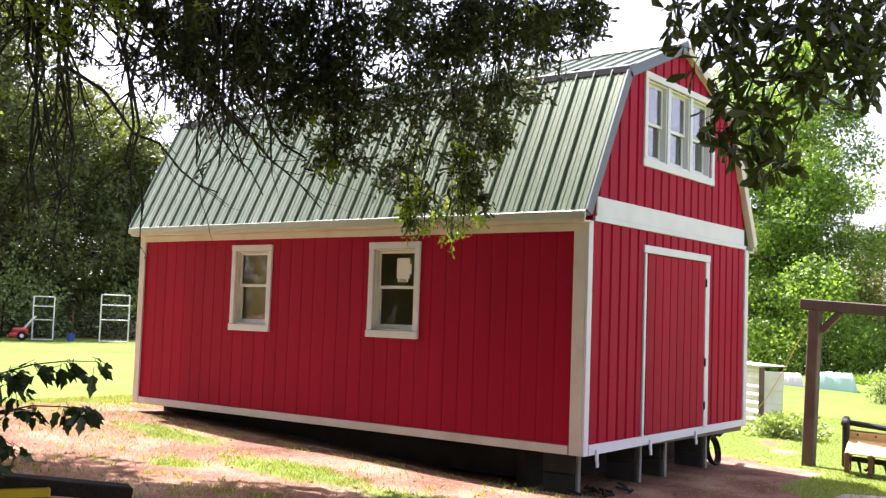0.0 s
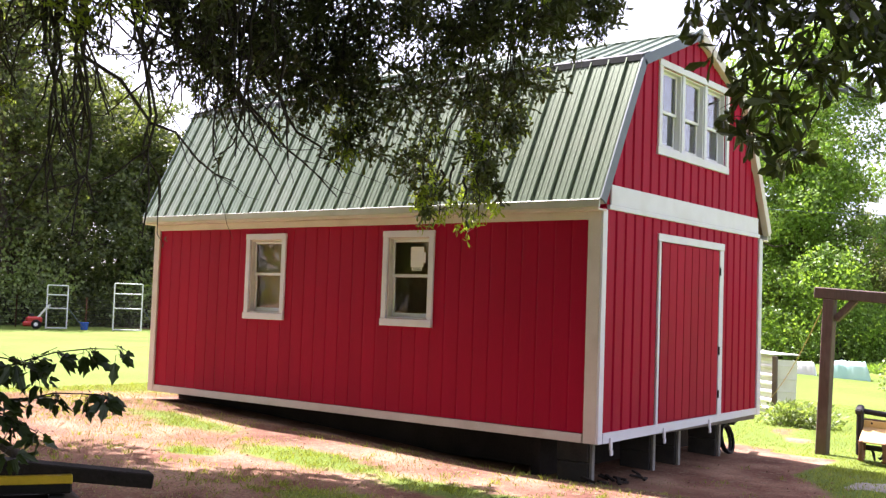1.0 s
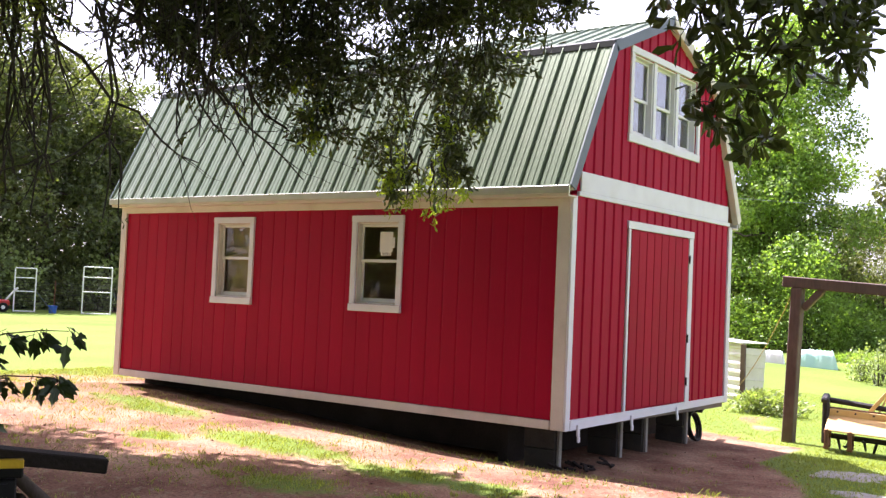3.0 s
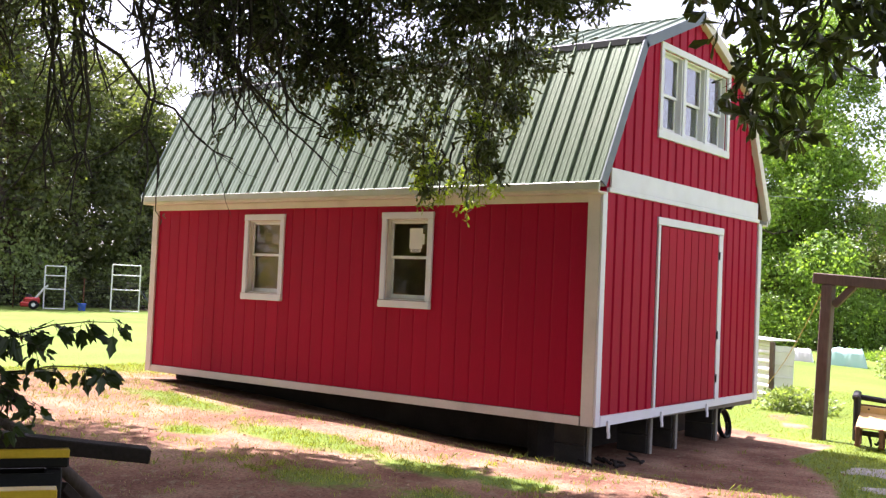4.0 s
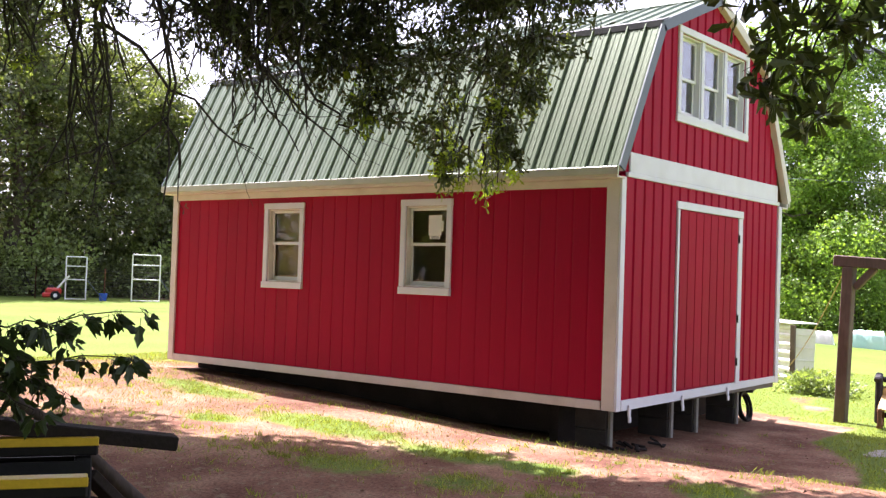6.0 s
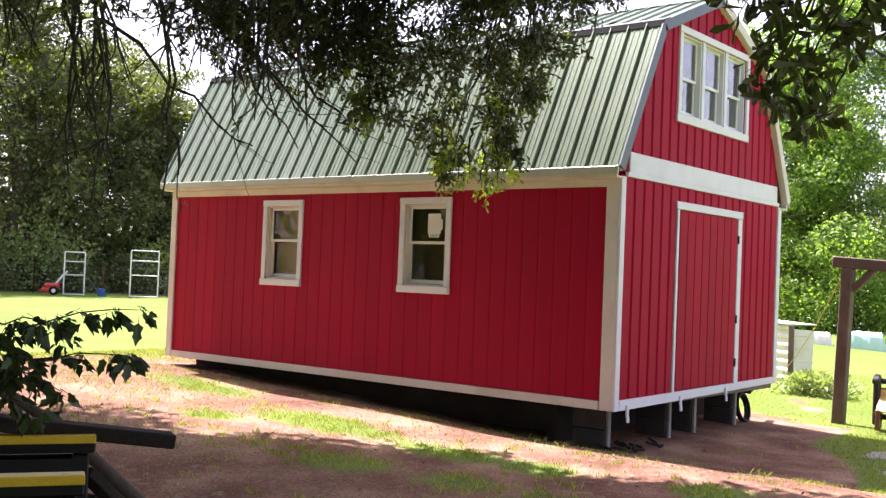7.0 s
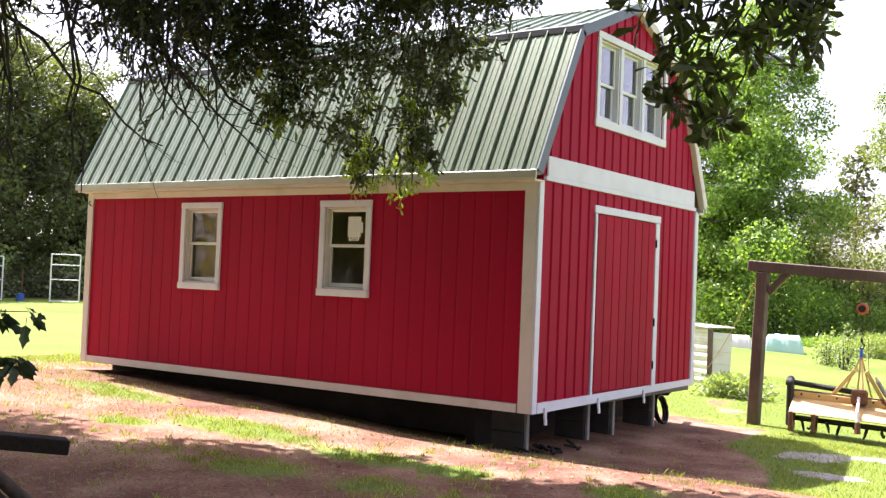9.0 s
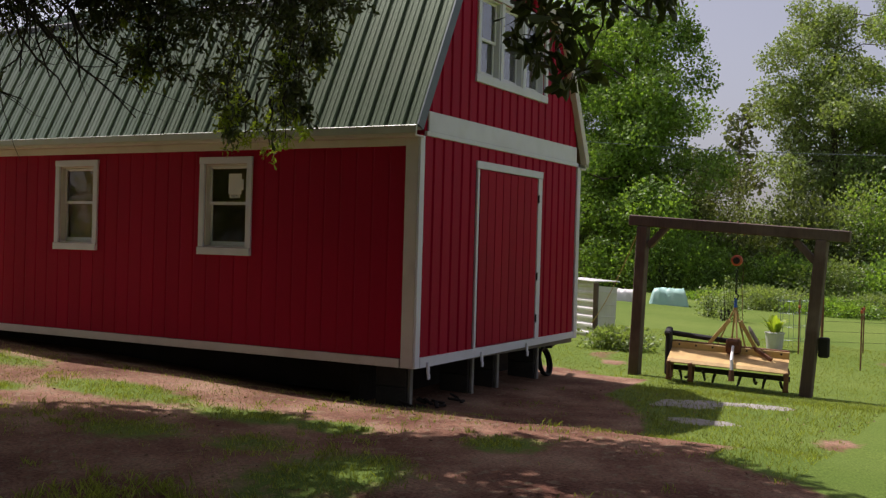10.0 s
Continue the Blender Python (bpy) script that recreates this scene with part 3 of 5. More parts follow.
def window_unit(plane, a0, a1, z0, z1, meet, casing=True, paper=False):
    """A vertical sliding window: jambs, two sashes and their panes. Depth runs inwards from the wall's face."""
    def blk(s, p, q, d0, d1, r, t, c=0.003):
        return s.box(d0, d1, p, q, r, t, c) if plane == "yz" else s.box(p, q, d0, d1, r, t, c)
    inward = 0.115
    root = part("window", blk(Shape(), a0, a1, inward - 0.02, inward, z0, z0 + 0.02), VINYL, shed, "white sliding sash window")
    for p, q, r, t in ((a0, a0 + 0.018, z0, z1), (a1 - 0.018, a1, z0, z1), (a0 + 0.02, a1 - 0.02, z1 - 0.018, z1), (a0 + 0.02, a1 - 0.02, z0, z0 + 0.022)):
        part("jamb", blk(Shape(), p, q, -0.004, inward - 0.022, r, t), CREAM if plane == "yz" else VINYL, root)
    lo, hi = a0 + 0.02, a1 - 0.02
    for low, high, d in ((meet - 0.018, z1 - 0.02, 0.045), (z0 + 0.024, meet + 0.018, 0.068)):
        s = Shape()
        w = 0.03
        blk(s, lo, lo + w, d, d + 0.02, low, high)
        blk(s, hi - w, hi, d, d + 0.02, low, high)
        blk(s, lo + w, hi - w, d, d + 0.02, low, low + (0.035 if d < 0.05 else 0.045))
        blk(s, lo + w, hi - w, d, d + 0.02, high - 0.03, high)
        part("sash", s, VINYL, root)
        g = blk(Shape(), lo + w, hi - w, d + 0.008, d + 0.012, low + 0.035, high - 0.03, 0.0005)
        pane = part("pane", g, PANE if casing else LOFT_PANE, root, "clear glass pane")
        pane.visible_shadow = False
    if not casing:
        part("screen", blk(Shape(), lo + 0.03, hi - 0.03, 0.09, 0.093, z0 + 0.06, meet, 0.0005), SCREEN, root, "dark insect screen")
    if paper:
        s = Shape()
        m0, m1 = a0 + 0.13, a0 + 0.37
        blk(s, m0, m1 - 0.05, 0.0525, 0.0528, meet + 0.10, meet + 0.335, 0.0001)
        blk(s, m0 - 0.03, m0 - 0.001, 0.0525, 0.0528, meet + 0.15, meet + 0.27, 0.0001)
        blk(s, m0 + 0.02, m1 - 0.07, 0.0525, 0.0528, meet + 0.06, meet + 0.099, 0.0001)
        part("label", s, PAPER, root, "white maker's paper stuck on the pane")
        bars = Shape()
        for k in range(3):
            blk(bars, m0 + 0.035, m1 - 0.09, 0.0519, 0.0523, meet + 0.066 + 0.011 * k, meet + 0.071 + 0.011 * k, 0.0001)
        part("print", bars, PRINT, root, "lines of small grey print")
    if casing:
        for name, p, q, r, t, d in (("window_casing", a0 - 0.078, a1 + 0.078, z1 + 0.002, z1 + 0.078, -0.034), ("window_casing", a0 - 0.075, a0 - 0.002, z0, z1, -0.03),
                                    ("window_casing", a1 + 0.002, a1 + 0.075, z0, z1, -0.03), ("window_sill", a0 - 0.078, a1 + 0.078, z0 - 0.085, z0 - 0.002, -0.045)):
            part(name, blk(Shape(), p, q, d, 0.0, r, t), WHITE, root, "white painted board")


def build_roof():
    """Ribbed sheets 0.87 m wide with a rib every 0.2175 m, on both pitches of both sides."""
    y0, y1 = -0.07, L + 0.07
    for left in (True, False):
        mx = (lambda x: x) if left else (lambda x: 2 * CX - x)
        for (xa, za), (xb, zb) in zip(SLOPE, SLOPE[1:]):
            dx, dz = xb - xa, zb - za
            n = Vector((-dz, 0, dx)).normalized()
            at = y0
            first = True
            while at < y1 - 0.01:
                end = min(at + 0.87, y1)
                prof = []
                y = at
                while y < end - 0.02:
                    for o, h in ((0.0, 0.0), (0.018, 0.0), (0.024, 0.0045), (0.036, 0.0045), (0.042, 0.0), (0.088, 0.0), (0.094, 0.0045), (0.106, 0.0045), (0.112, 0.0),
                                 (0.166, 0.0), (0.172, 0.024), (0.186, 0.024), (0.192, 0.0)):
                        if y + o <= end:
                            prof.append((y + o, h))
                    y += 0.2175
                prof.append((end, 0.0))
                s = Shape()
                lift = 0.0015 if first else 0.0
                for side, off in ((0, 0.0), (1, -0.012)):
                    for y, h in prof:
                        for x, z in ((xa, za), (xb, zb)):
                            q = Vector((x, y, z)) + n * (h + off + 0.012 + lift)
                            s.v.append((mx(q.x), q.y, q.z))
                m = len(prof)
                for i in range(m - 1):
                    s.f.append((2 * i, 2 * i + 1, 2 * i + 3, 2 * i + 2))
                    j = 2 * m + 2 * i
                    s.f.append((j + 2, j + 3, j + 1, j))
                for i in range(m - 1):
                    for e in (0, 1):
                        s.f.append((2 * i + e, 2 * i + 2 + e, 2 * m + 2 * i + 2 + e, 2 * m + 2 * i + e))
                s.f.append((0, 1, 2 * m + 1, 2 * m))
                s.f.append((2 * m - 2, 2 * m - 1, 4 * m - 1, 4 * m - 2))
                part("roof_sheet", s, GREEN_METAL, shed, "green ribbed metal roof sheet")
                at, first = end, not first
        # flashing along the kink
        kx, kz = SLOPE[1]
        s = Shape()
        pl = [(kx - 0.045, kz - 0.035), (kx - 0.03, kz + 0.035), (kx + 0.13, kz + 0.095), (kx + 0.13, kz + 0.075), (kx - 0.02, kz + 0.02), (kx - 0.03, kz - 0.04)]
        s.prism([(mx(a), b) for a, b in pl], "xz", y0 - 0.01, y1 + 0.01)
        part("flashing", s, DARK_METAL, shed, "dark metal flashing strip along the roof's bend")
    s = Shape()
    s.prism([(CX - 0.16, 5.055), (CX, 5.135), (CX + 0.16, 5.055), (CX + 0.16, 5.07), (CX, 5.152), (CX - 0.16, 5.07)], "xz", y0 - 0.01, y1 + 0.01)
    part("ridge_cap", s, GREEN_METAL, shed, "green metal ridge cap")
    # deck under the sheets
    for left in (True, False):
        mx = (lambda x: x) if left else (lambda x: 2 * CX - x)
        for (xa, za), (xb, zb) in zip(SLOPE, SLOPE[1:]):
            s = Shape()
            s.prism([(mx(xa), za - 0.002), (mx(xb), zb - 0.002), (mx(xb), zb - 0.03), (mx(xa), za - 0.03)], "xz", -0.03, L + 0.03)
            part("roof_deck", s, OSB, shed, "board roof deck")
    # rake trims on both gables
    for y_face, y_back, y_in in ((-0.088, -0.072, -0.006), (L + 0.088, L + 0.072, L + 0.006)):
        for left in (True, False):
            mx = (lambda x: x) if left else (lambda x: 2 * CX - x)
            for (xa, za), (xb, zb) in zip(SLOPE, SLOPE[1:]):
                d = Vector((xb - xa, zb - za)).normalized()
                nx, nz = -d.y, d.x
                o, i = 0.03, -0.085
                s = Shape()
                s.prism([(mx(xa + nx * o), za + nz * o), (mx(xb + nx * o), zb + nz * o), (mx(xb + nx * i), zb + nz * i), (mx(xa + nx * i), za + nz * i)], "xz", y_face, y_back)
                part("rake_trim", s, GREY_METAL if left else CREAM, shed, "grey metal rake trim" if left else "cream rake board")
                o = -0.034
                s = Shape()
                s.prism([(mx(xa + nx * o), za + nz * o), (mx(xb + nx * o), zb + nz * o), (mx(xb + nx * i), zb + nz * i), (mx(xa + nx * i), za + nz * i)], "xz", y_back, y_in)
                part("rake_soffit", s, CREAM, shed, "cream board under the roof's end")


build_shed()
build_roof()


def supports():
    """Blocks that carry the shed, pale strips for their lit edges, skids filling the shade."""
    for x in (0.32, 1.70, 2.35, 3.52):
        for y in (0.30, 2.6, 4.9, 6.9):
            z0 = ground_z(x, y) - 0.03
            z1 = SILL
            if z1 - z0 < 0.1 or (x < 0.5 and y > 1):
                continue
            pier = thing("pier", "stacked concrete blocks under the shed, shade put into their colour", "block pier", (x, y, z0), "piers under the shed")
            n = max(1, round((z1 - z0) / 0.2))
            h = (z1 - z0) / n
            for k in range(n):
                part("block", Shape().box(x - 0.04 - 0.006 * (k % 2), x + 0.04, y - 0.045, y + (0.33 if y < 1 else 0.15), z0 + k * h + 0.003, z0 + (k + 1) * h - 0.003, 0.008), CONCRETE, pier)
            # pale strip added as the lit front edge of the darkened blocks
            if y < 1:
                part("post", Shape().box(x - 0.02, x + 0.038, y - 0.085, y - 0.05, z0, z1 - 0.01, 0.006), PIER_EDGE, pier, "pale strip added for the lit front edge of the blocks")
            settle(pier)
    # near-black skids added to fill the gap under the floor with shade
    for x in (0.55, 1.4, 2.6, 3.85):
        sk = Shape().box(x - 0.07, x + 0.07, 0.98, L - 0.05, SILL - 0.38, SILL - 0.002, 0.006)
        part("skid", sk, DARK_TIMBER, shed, "added near-black skid standing in for underfloor shade")


supports()
settle(shed)


# ---- foliage tools ----
def leaf_mesh(name, pos, axis, size, ratio, material, parent, label="", seed=1, shape="oak", facing=None):
    """Many small folded leaves: pos, axis (n,3), size (n,), and the way their faces turn. One mesh."""
    rng = np.random.default_rng(seed)
    n = len(pos)
    axis = axis / np.maximum(np.linalg.norm(axis, axis=1, keepdims=True), 1e-6)
    r = rng.normal(size=(n, 3))
    if facing is not None:
        r = np.cross(axis, facing + r * 0.38)
        r = np.cross(r, axis)
    side = np.cross(axis, r)
    side /= np.maximum(np.linalg.norm(side, axis=1, keepdims=True), 1e-6)
    up = np.cross(side, axis)
    s = size[:, None]
    wd = s * ratio
    fold = rng.uniform(0.1, 0.5, (n, 1)) * wd
    if shape == "oak":       # broad towards the tip
        cols = [pos, pos + axis * s * 0.35 + side * wd * 0.55 + up * fold * 0.5, pos + axis * s * 0.75 + side * wd + up * fold, pos + axis * s - up * fold * 0.4,
                pos + axis * s * 0.75 - side * wd + up * fold, pos + axis * s * 0.35 - side * wd * 0.55 + up * fold * 0.5]
        quads = ((0, 1, 2, 3), (0, 3, 4, 5))
    elif shape == "lobed":   # maple-like points
        cols = [pos, pos + axis * s * 0.15 + side * wd * 0.9 + up * fold * 0.5, pos + axis * s * 0.40 + side * wd * 0.62, pos + axis * s * 0.62 + side * wd * 0.85 + up * fold,
                pos + axis * s * 0.74 + side * wd * 0.45, pos + axis * s - up * fold * 0.5, pos + axis * s * 0.74 - side * wd * 0.45,
                pos + axis * s * 0.62 - side * wd * 0.85 + up * fold, pos + axis * s * 0.40 - side * wd * 0.62, pos + axis * s * 0.15 - side * wd * 0.9 + up * fold * 0.5]
        quads = ((0, 1, 2), (0, 2, 3, 4), (0, 4, 5), (0, 5, 6), (0, 6, 7, 8), (0, 8, 9))
    else:                    # plain clump of far leaves
        cols = [pos - side * wd * 0.5, pos + axis * s * 0.5 - side * wd + up * fold, pos + axis * s, pos + axis * s * 0.45 + side * wd + up * fold]
        quads = ((0, 1, 2, 3),)
    k = len(cols)
    v = np.stack(cols, axis=1).reshape(-1, 3)
    base = (np.arange(n) * k)
    me = bpy.data.meshes.new(name)
    faces = []
    for q in quads:
        faces += (base[:, None] + np.array(q)[None, :]).tolist()
    me.from_pydata(v.tolist(), [], faces)
    me.materials.append(material)
    ob = new(name, me)
    ob.parent = parent
    return tagged(ob, label)


def sag(a, b, droop, n, wob, rng):
    """Points of a drooping, slightly crooked branch from a to b."""
    a, b = np.array(a, float), np.array(b, float)
    out = []
    for i in range(n + 1):
        t = i / n
        p = a + (b - a) * t
        p[2] += droop * 4 * t * (1 - t)
        if 0 < i < n:
            p = p + rng.normal(size=3) * wob
        out.append(p)
    return out


def far_tree(name, label, at, height, crown_r, trunk_r, leaf, count, material, bark, bare=0.25, seed=1, lean=0.0, taper=0.5, size_group="", fat=1.0):
    """A tree with trunk, limbs and a ragged crown of leaf clumps gathered on limb ends."""
    rng = np.random.default_rng(seed)
    x, y = at
    z0 = ground_z(x, y) - 0.05
    root = thing(name, label, "tree", (x, y, z0), size_group)
    tp = [(x + lean * t * height * 0.3 + rng.normal() * 0.05 * height * 0.15, y + rng.normal() * 0.05 * height * 0.15, z0 + t * height * 0.93) for t in np.linspace(0, 1, 8)]
    part("trunk", Shape().tube(tp, [trunk_r * (1.25 - 1.15 * t) for t in np.linspace(0.05, 1, 8)], 8), bark, root, smooth=True)
    limbs = Shape()
    cents, rads = [], []
    n_limb = int(14 + height * 1.6)
    for k in range(n_limb):
        t = bare + (1 - bare) * (k + rng.uniform(0, 1)) / n_limb
        i = min(int(t * 7), 6)
        f = t * 7 - i
        p = np.array(tp[i]) * (1 - f) + np.array(tp[i + 1]) * f
        u = (t - bare) / (1 - bare)
        reach = crown_r * (1.0 - taper * u) * (0.35 + 0.65 * min(1, u * 4 + 0.35)) * rng.uniform(0.55, 1.12)
        ang = k * 2.4 + rng.uniform(-0.5, 0.5)
        tip = p + np.array([math.cos(ang) * reach, math.sin(ang) * reach, reach * rng.uniform(-0.12, 0.45)])
        pts = sag(p, tip, 0.06 * reach, 4, 0.05 * reach, rng)
        limbs.tube(pts, [trunk_r * 0.32 * (1 - 0.8 * q) * (1 - 0.5 * u) for q in np.linspace(0, 1, 5)], 5, cap=False)
        for q in (0.45, 0.75, 1.0):
            c = pts[min(4, int(q * 4))] + rng.normal(size=3) * 0.12 * reach
            cents.append(c)
            rads.append(fat * crown_r * rng.uniform(0.16, 0.34) * (1.05 - 0.35 * u))
    cents.append(np.array(tp[-1]))
    rads.append(crown_r * 0.22)
    part("limb_growth", limbs, bark, root, smooth=True)["kind"] = "stuff"
    cents, rads = np.array(cents), np.array(rads)
    w = rads ** 2
    pick = rng.choice(len(cents), count, p=w / w.sum())
    d = rng.normal(size=(count, 3))
    d /= np.linalg.norm(d, axis=1, keepdims=True)
    rr = rng.uniform(0.3, 1.0, (count, 1)) ** 0.4 * (1 + 0.12 * rng.normal(size=(count, 1)))
    pos = cents[pick] + d * rr * rads[pick][:, None] * np.array([1, 1, 0.72])
    ax = 0.5 * d + rng.normal(size=(count, 3)) * 0.9 + np.array([0, 0, -0.25])
    leaf_mesh("crown", pos, ax, leaf * rng.uniform(0.6, 1.3, count), 0.36, material, root, seed=seed, shape="far", facing=d * np.array([1, 1, 1.3]))
    settle(root)
    return root


def woods():
    """The trees that close the view, along the lawn's far side."""
    rng = random.Random(4)
    kinds = (("pine_tree", "tall dark pine at the edge of the woods", PINE_LEAF, PINE_BARK, 0.42, 0.26, 3.0), ("woodland_tree", "dark green broadleaf tree at the edge of the woods", WOOD_LEAF, BARK, 0.2, 0.34, 3.7))
    spots = [(11, 41, 18, 1), (14, 44, 20, 0), (16.6, 41.5, 17.5, 1), (18.2, 43, 18, 0), (20.2, 40.5, 13, 1), (21.8, 42.5, 13.5, 0), (23.2, 39.6, 11, 1), (24.6, 41, 12, 0),
             (26.8, 38.8, 11.4, 1), (29, 40, 12, 0), (31, 36, 11, 1), (17, 48, 20, 0), (22, 48, 14, 1), (27, 46, 14, 0), (12.5, 49, 18, 1), (34, 34, 12, 1), (37, 30, 11, 0), (8, 45, 16, 1)]
    for i, (x, y, h, k) in enumerate(spots):
        nm, lab, m, bark, bare, leaf, cr = kinds[k]
        leaf *= 0.62
        far_tree(nm, lab, (x, y), h, cr * h / 13, 0.02 * h, leaf, 12500, m, bark, bare, seed=20 + i, size_group="woods beyond the lawn")
    for i, (x, y, h, cr, m, n) in enumerate((
            (30.4, 8.4, 13.2, 3.1, BRIGHT_LEAF, 15000), (33, 13, 13, 3.6, BRIGHT_LEAF, 9000), (33, 10.0, 11.0, 2.6, BRIGHT_LEAF, 7000), (38, 18, 14, 4, BRIGHT_LEAF, 8000),
            (41.2, 0.9, 9.0, 2.2, PALE_LEAF, 7000), (38.5, 2.3, 12.8, 3.3, PALE_LEAF, 16000), (39, -2.6, 15, 3.6, BRIGHT_LEAF, 9000), (44, 9.5, 6.5, 2.6, WOOD_LEAF, 5000), (37, -7, 14, 4, BRIGHT_LEAF, 7000))):
        far_tree("broadleaf_tree", "tall leafy green tree in full sun beyond the garden" if m != PALE_LEAF else "tall pale green willow-like tree in sun", (x, y), h, cr, 0.017 * h, 0.135, int(n * 4.4), m, BARK, 0.06, seed=60 + i, taper=0.2, fat=1.35,
                 size_group="trees beyond the garden")
    far_tree("thin_pine", "thin tall pine with a sparse crown", (48, 8.6), 10.0, 1.5, 0.12, 0.3, 900, PINE_LEAF, PINE_BARK, 0.5, seed=90)


def bush(name, label, at, r, h, leaf, count, material, seed, shape="far", ratio=0.4, group=""):
    rng = np.random.default_rng(seed)
    x, y = at
    z0 = ground_z(x, y) - 0.02
    root = thing(name, label, "bush", (x, y, z0), group)
    st = Shape()
    tips = []
    for k in range(16):
        a, q = rng.uniform(0, 6.28), rng.uniform(0.2, 0.95)
        tip = np.array([x + math.cos(a) * r * q, y + math.sin(a) * r * q, z0 + h * (1.05 - 0.6 * q * q) * rng.uniform(0.7, 1.1)])
        st.tube(sag((x + math.cos(a) * r * 0.15, y + math.sin(a) * r * 0.15, z0), tip, 0.05, 3, 0.03 * r, rng), [0.014 * h + 0.004, 0.01 * h + 0.003, 0.006, 0.003], 5, cap=False)
        tips.append(tip)
    tagged(part("stem_growth", st, TWIG, root), kind="stuff")
    tips = np.array(tips)
    pick = rng.integers(0, len(tips), count)
    d = rng.normal(size=(count, 3))
    pos = tips[pick] + d * np.array([r, r, h * 0.6]) * 0.24
    low = rng.uniform(0, 1, count) < 0.62
    pos[low, 2] = z0 + (pos[low, 2] - z0) * rng.uniform(0.05, 0.9, low.sum())
    pos[:, 2] = np.maximum(pos[:, 2], z0 + 0.02 * h)
    leaf_mesh("leaves", pos, d + np.array([0, 0, 0.2]), leaf * rng.uniform(0.6, 1.4, count), ratio, material, root, seed=seed, shape=shape)
    settle(root)
    return root


def undergrowth():
    i = 0
    rb = random.Random(15)
    for x, y, r, h, m in ((28.5, 9.0, 1.8, 2.2, BRIGHT_LEAF), (27.5, 6.6, 1.6, 2.6, BRIGHT_LEAF), (27.8, 4.6, 1.5, 2.2, BRIGHT_LEAF), (28.4, 2.6, 1.6, 2.4, BRIGHT_LEAF), (28.6, 0.6, 1.5, 2.2, PALE_LEAF),
                          (28.0, -1.4, 1.5, 2.0, BRIGHT_LEAF), (27.4, -3.4, 1.6, 2.2, BRIGHT_LEAF), (26.6, 10.8, 1.6, 2.4, WOOD_LEAF), (33.5, 4.6, 2.0, 3.4, WOOD_LEAF), (33.0, 0.6, 2.2, 3.6, PALE_LEAF), (33, -3.6, 2.4, 3.4, BRIGHT_LEAF),
                          (24.4, 2.8, 1.1, 0.6, PALE_LEAF), (24.0, 1.5, 1.2, 0.8, PALE_LEAF), (23.6, 0.2, 1.1, 0.6, BRIGHT_LEAF), (25.0, -1.2, 1.2, 0.8, PALE_LEAF), (25.5, 4.2, 1.2, 0.5, BRIGHT_LEAF), (25.6, -3, 1.3, 0.9, PALE_LEAF)):
        bush("bush", "leafy green bush at the garden's edge", (x + rb.uniform(-0.6, 0.6), y + rb.uniform(-0.5, 0.5)), r * rb.uniform(0.7, 1.2), h * rb.uniform(0.45, 1.1), 0.10 if r > 1.2 else 0.07, 7500, m, 200 + i, group="bushes at the garden's edge")
        i += 1
    for k in range(11):
        bush("thicket", "green thicket under the far trees", (32.0 + (k % 2) * 1.6, 14.5 - 2.1 * k), 2.0, 1.5 + (k % 4) * 0.8, 0.14, 8000, BRIGHT_LEAF if k % 3 == 1 else WOOD_LEAF, 270 + k, group="thicket under the far trees")
    for k in range(9):
        t = k / 8
        bush("thicket", "dark green thicket under the woods", (13 + 23 * t, 45 - 10 * t * t), 3.0, 2.6 + (k % 3) * 0.8, 0.2, 4000, WOOD_LEAF, 290 + k, group="thicket under the woods")
    for k in range(12):
        t = k / 11
        bush("thicket", "dark green thicket under the woods", (11 + 21 * t, 40.2 - 8.5 * t * t + (k % 3) * 0.7 - 0.5), 1.9, 1.3 + (k % 4) * 0.55, 0.17, 3000, WOOD_LEAF if k % 3 else PALE_LEAF, 240 + k, group="thicket under the woods")


def sky_blocking_trees():
    """Trees added out of view, left and behind the walker, to cut skylight."""
    for i, (x, y, h, cr) in enumerate(((-17, 3, 12, 4.2), (-19, 12, 14, 4.6), (-16, 20, 13, 4.4), (-12, 28, 14, 4.6), (-20, -5, 13, 4.4), (-5, 36, 14, 4.6), (2, 41, 15, 4.6), (-15.5, -2, 12, 4.2), (-15, 9, 12, 4.2), (-14, 14, 13, 4.2), (-14, -11, 13, 4.6), (-18, -14, 14, 4.8), (-11, -17, 14, 4.8))):
        far_tree("sky_blocking_tree", "unseen leafy tree added to block skylight from the yard", (x, y), h, cr, 0.02 * h, 0.34, 4500, WOOD_LEAF, BARK, 0.12, seed=120 + i, size_group="trees round the yard")


woods()
undergrowth()
sky_blocking_trees()


# ---- hoist frame ----
def hoist_frame():
    root = thing("hoist_frame", "weathered brown timber frame of two posts, a beam and corner braces", "timber frame", (4.9, -1.8, 0))
    p1, p2 = (5.09, -0.56), (4.99, -2.89)
    q1, q2 = (5.12, -0.63), (5.06, -3.04)      # the posts lean
    tops = (2.07, 1.92)
    d = (Vector((*p2, 0)) - Vector((*p1, 0))).normalized()
    for p, q, top in zip((p1, p2), (q1, q2), tops):
        part("post", Shape().beam((*p, ground_z(*p) - 0.1), (*q, top - 0.002), 0.15, 0.15, 0.012, up=(-d.y, d.x, 0)), TIMBER, root)
    a, b = Vector((*q1, tops[0] + 0.072)), Vector((*q2, tops[1] + 0.072))
    along = (b - a).normalized()
    a, b = a - along * 0.20, b + along * 0.34
    part("beam", Shape().beam(a, b, 0.14, 0.15, 0.012), TIMBER, root)
    for p, s, top in ((q1, 1, tops[0]), (q2, -1, tops[1])):
        u = Vector((*p, 0)) + d * s * 0.08
        v = Vector((*p, 0)) + d * s * 0.34
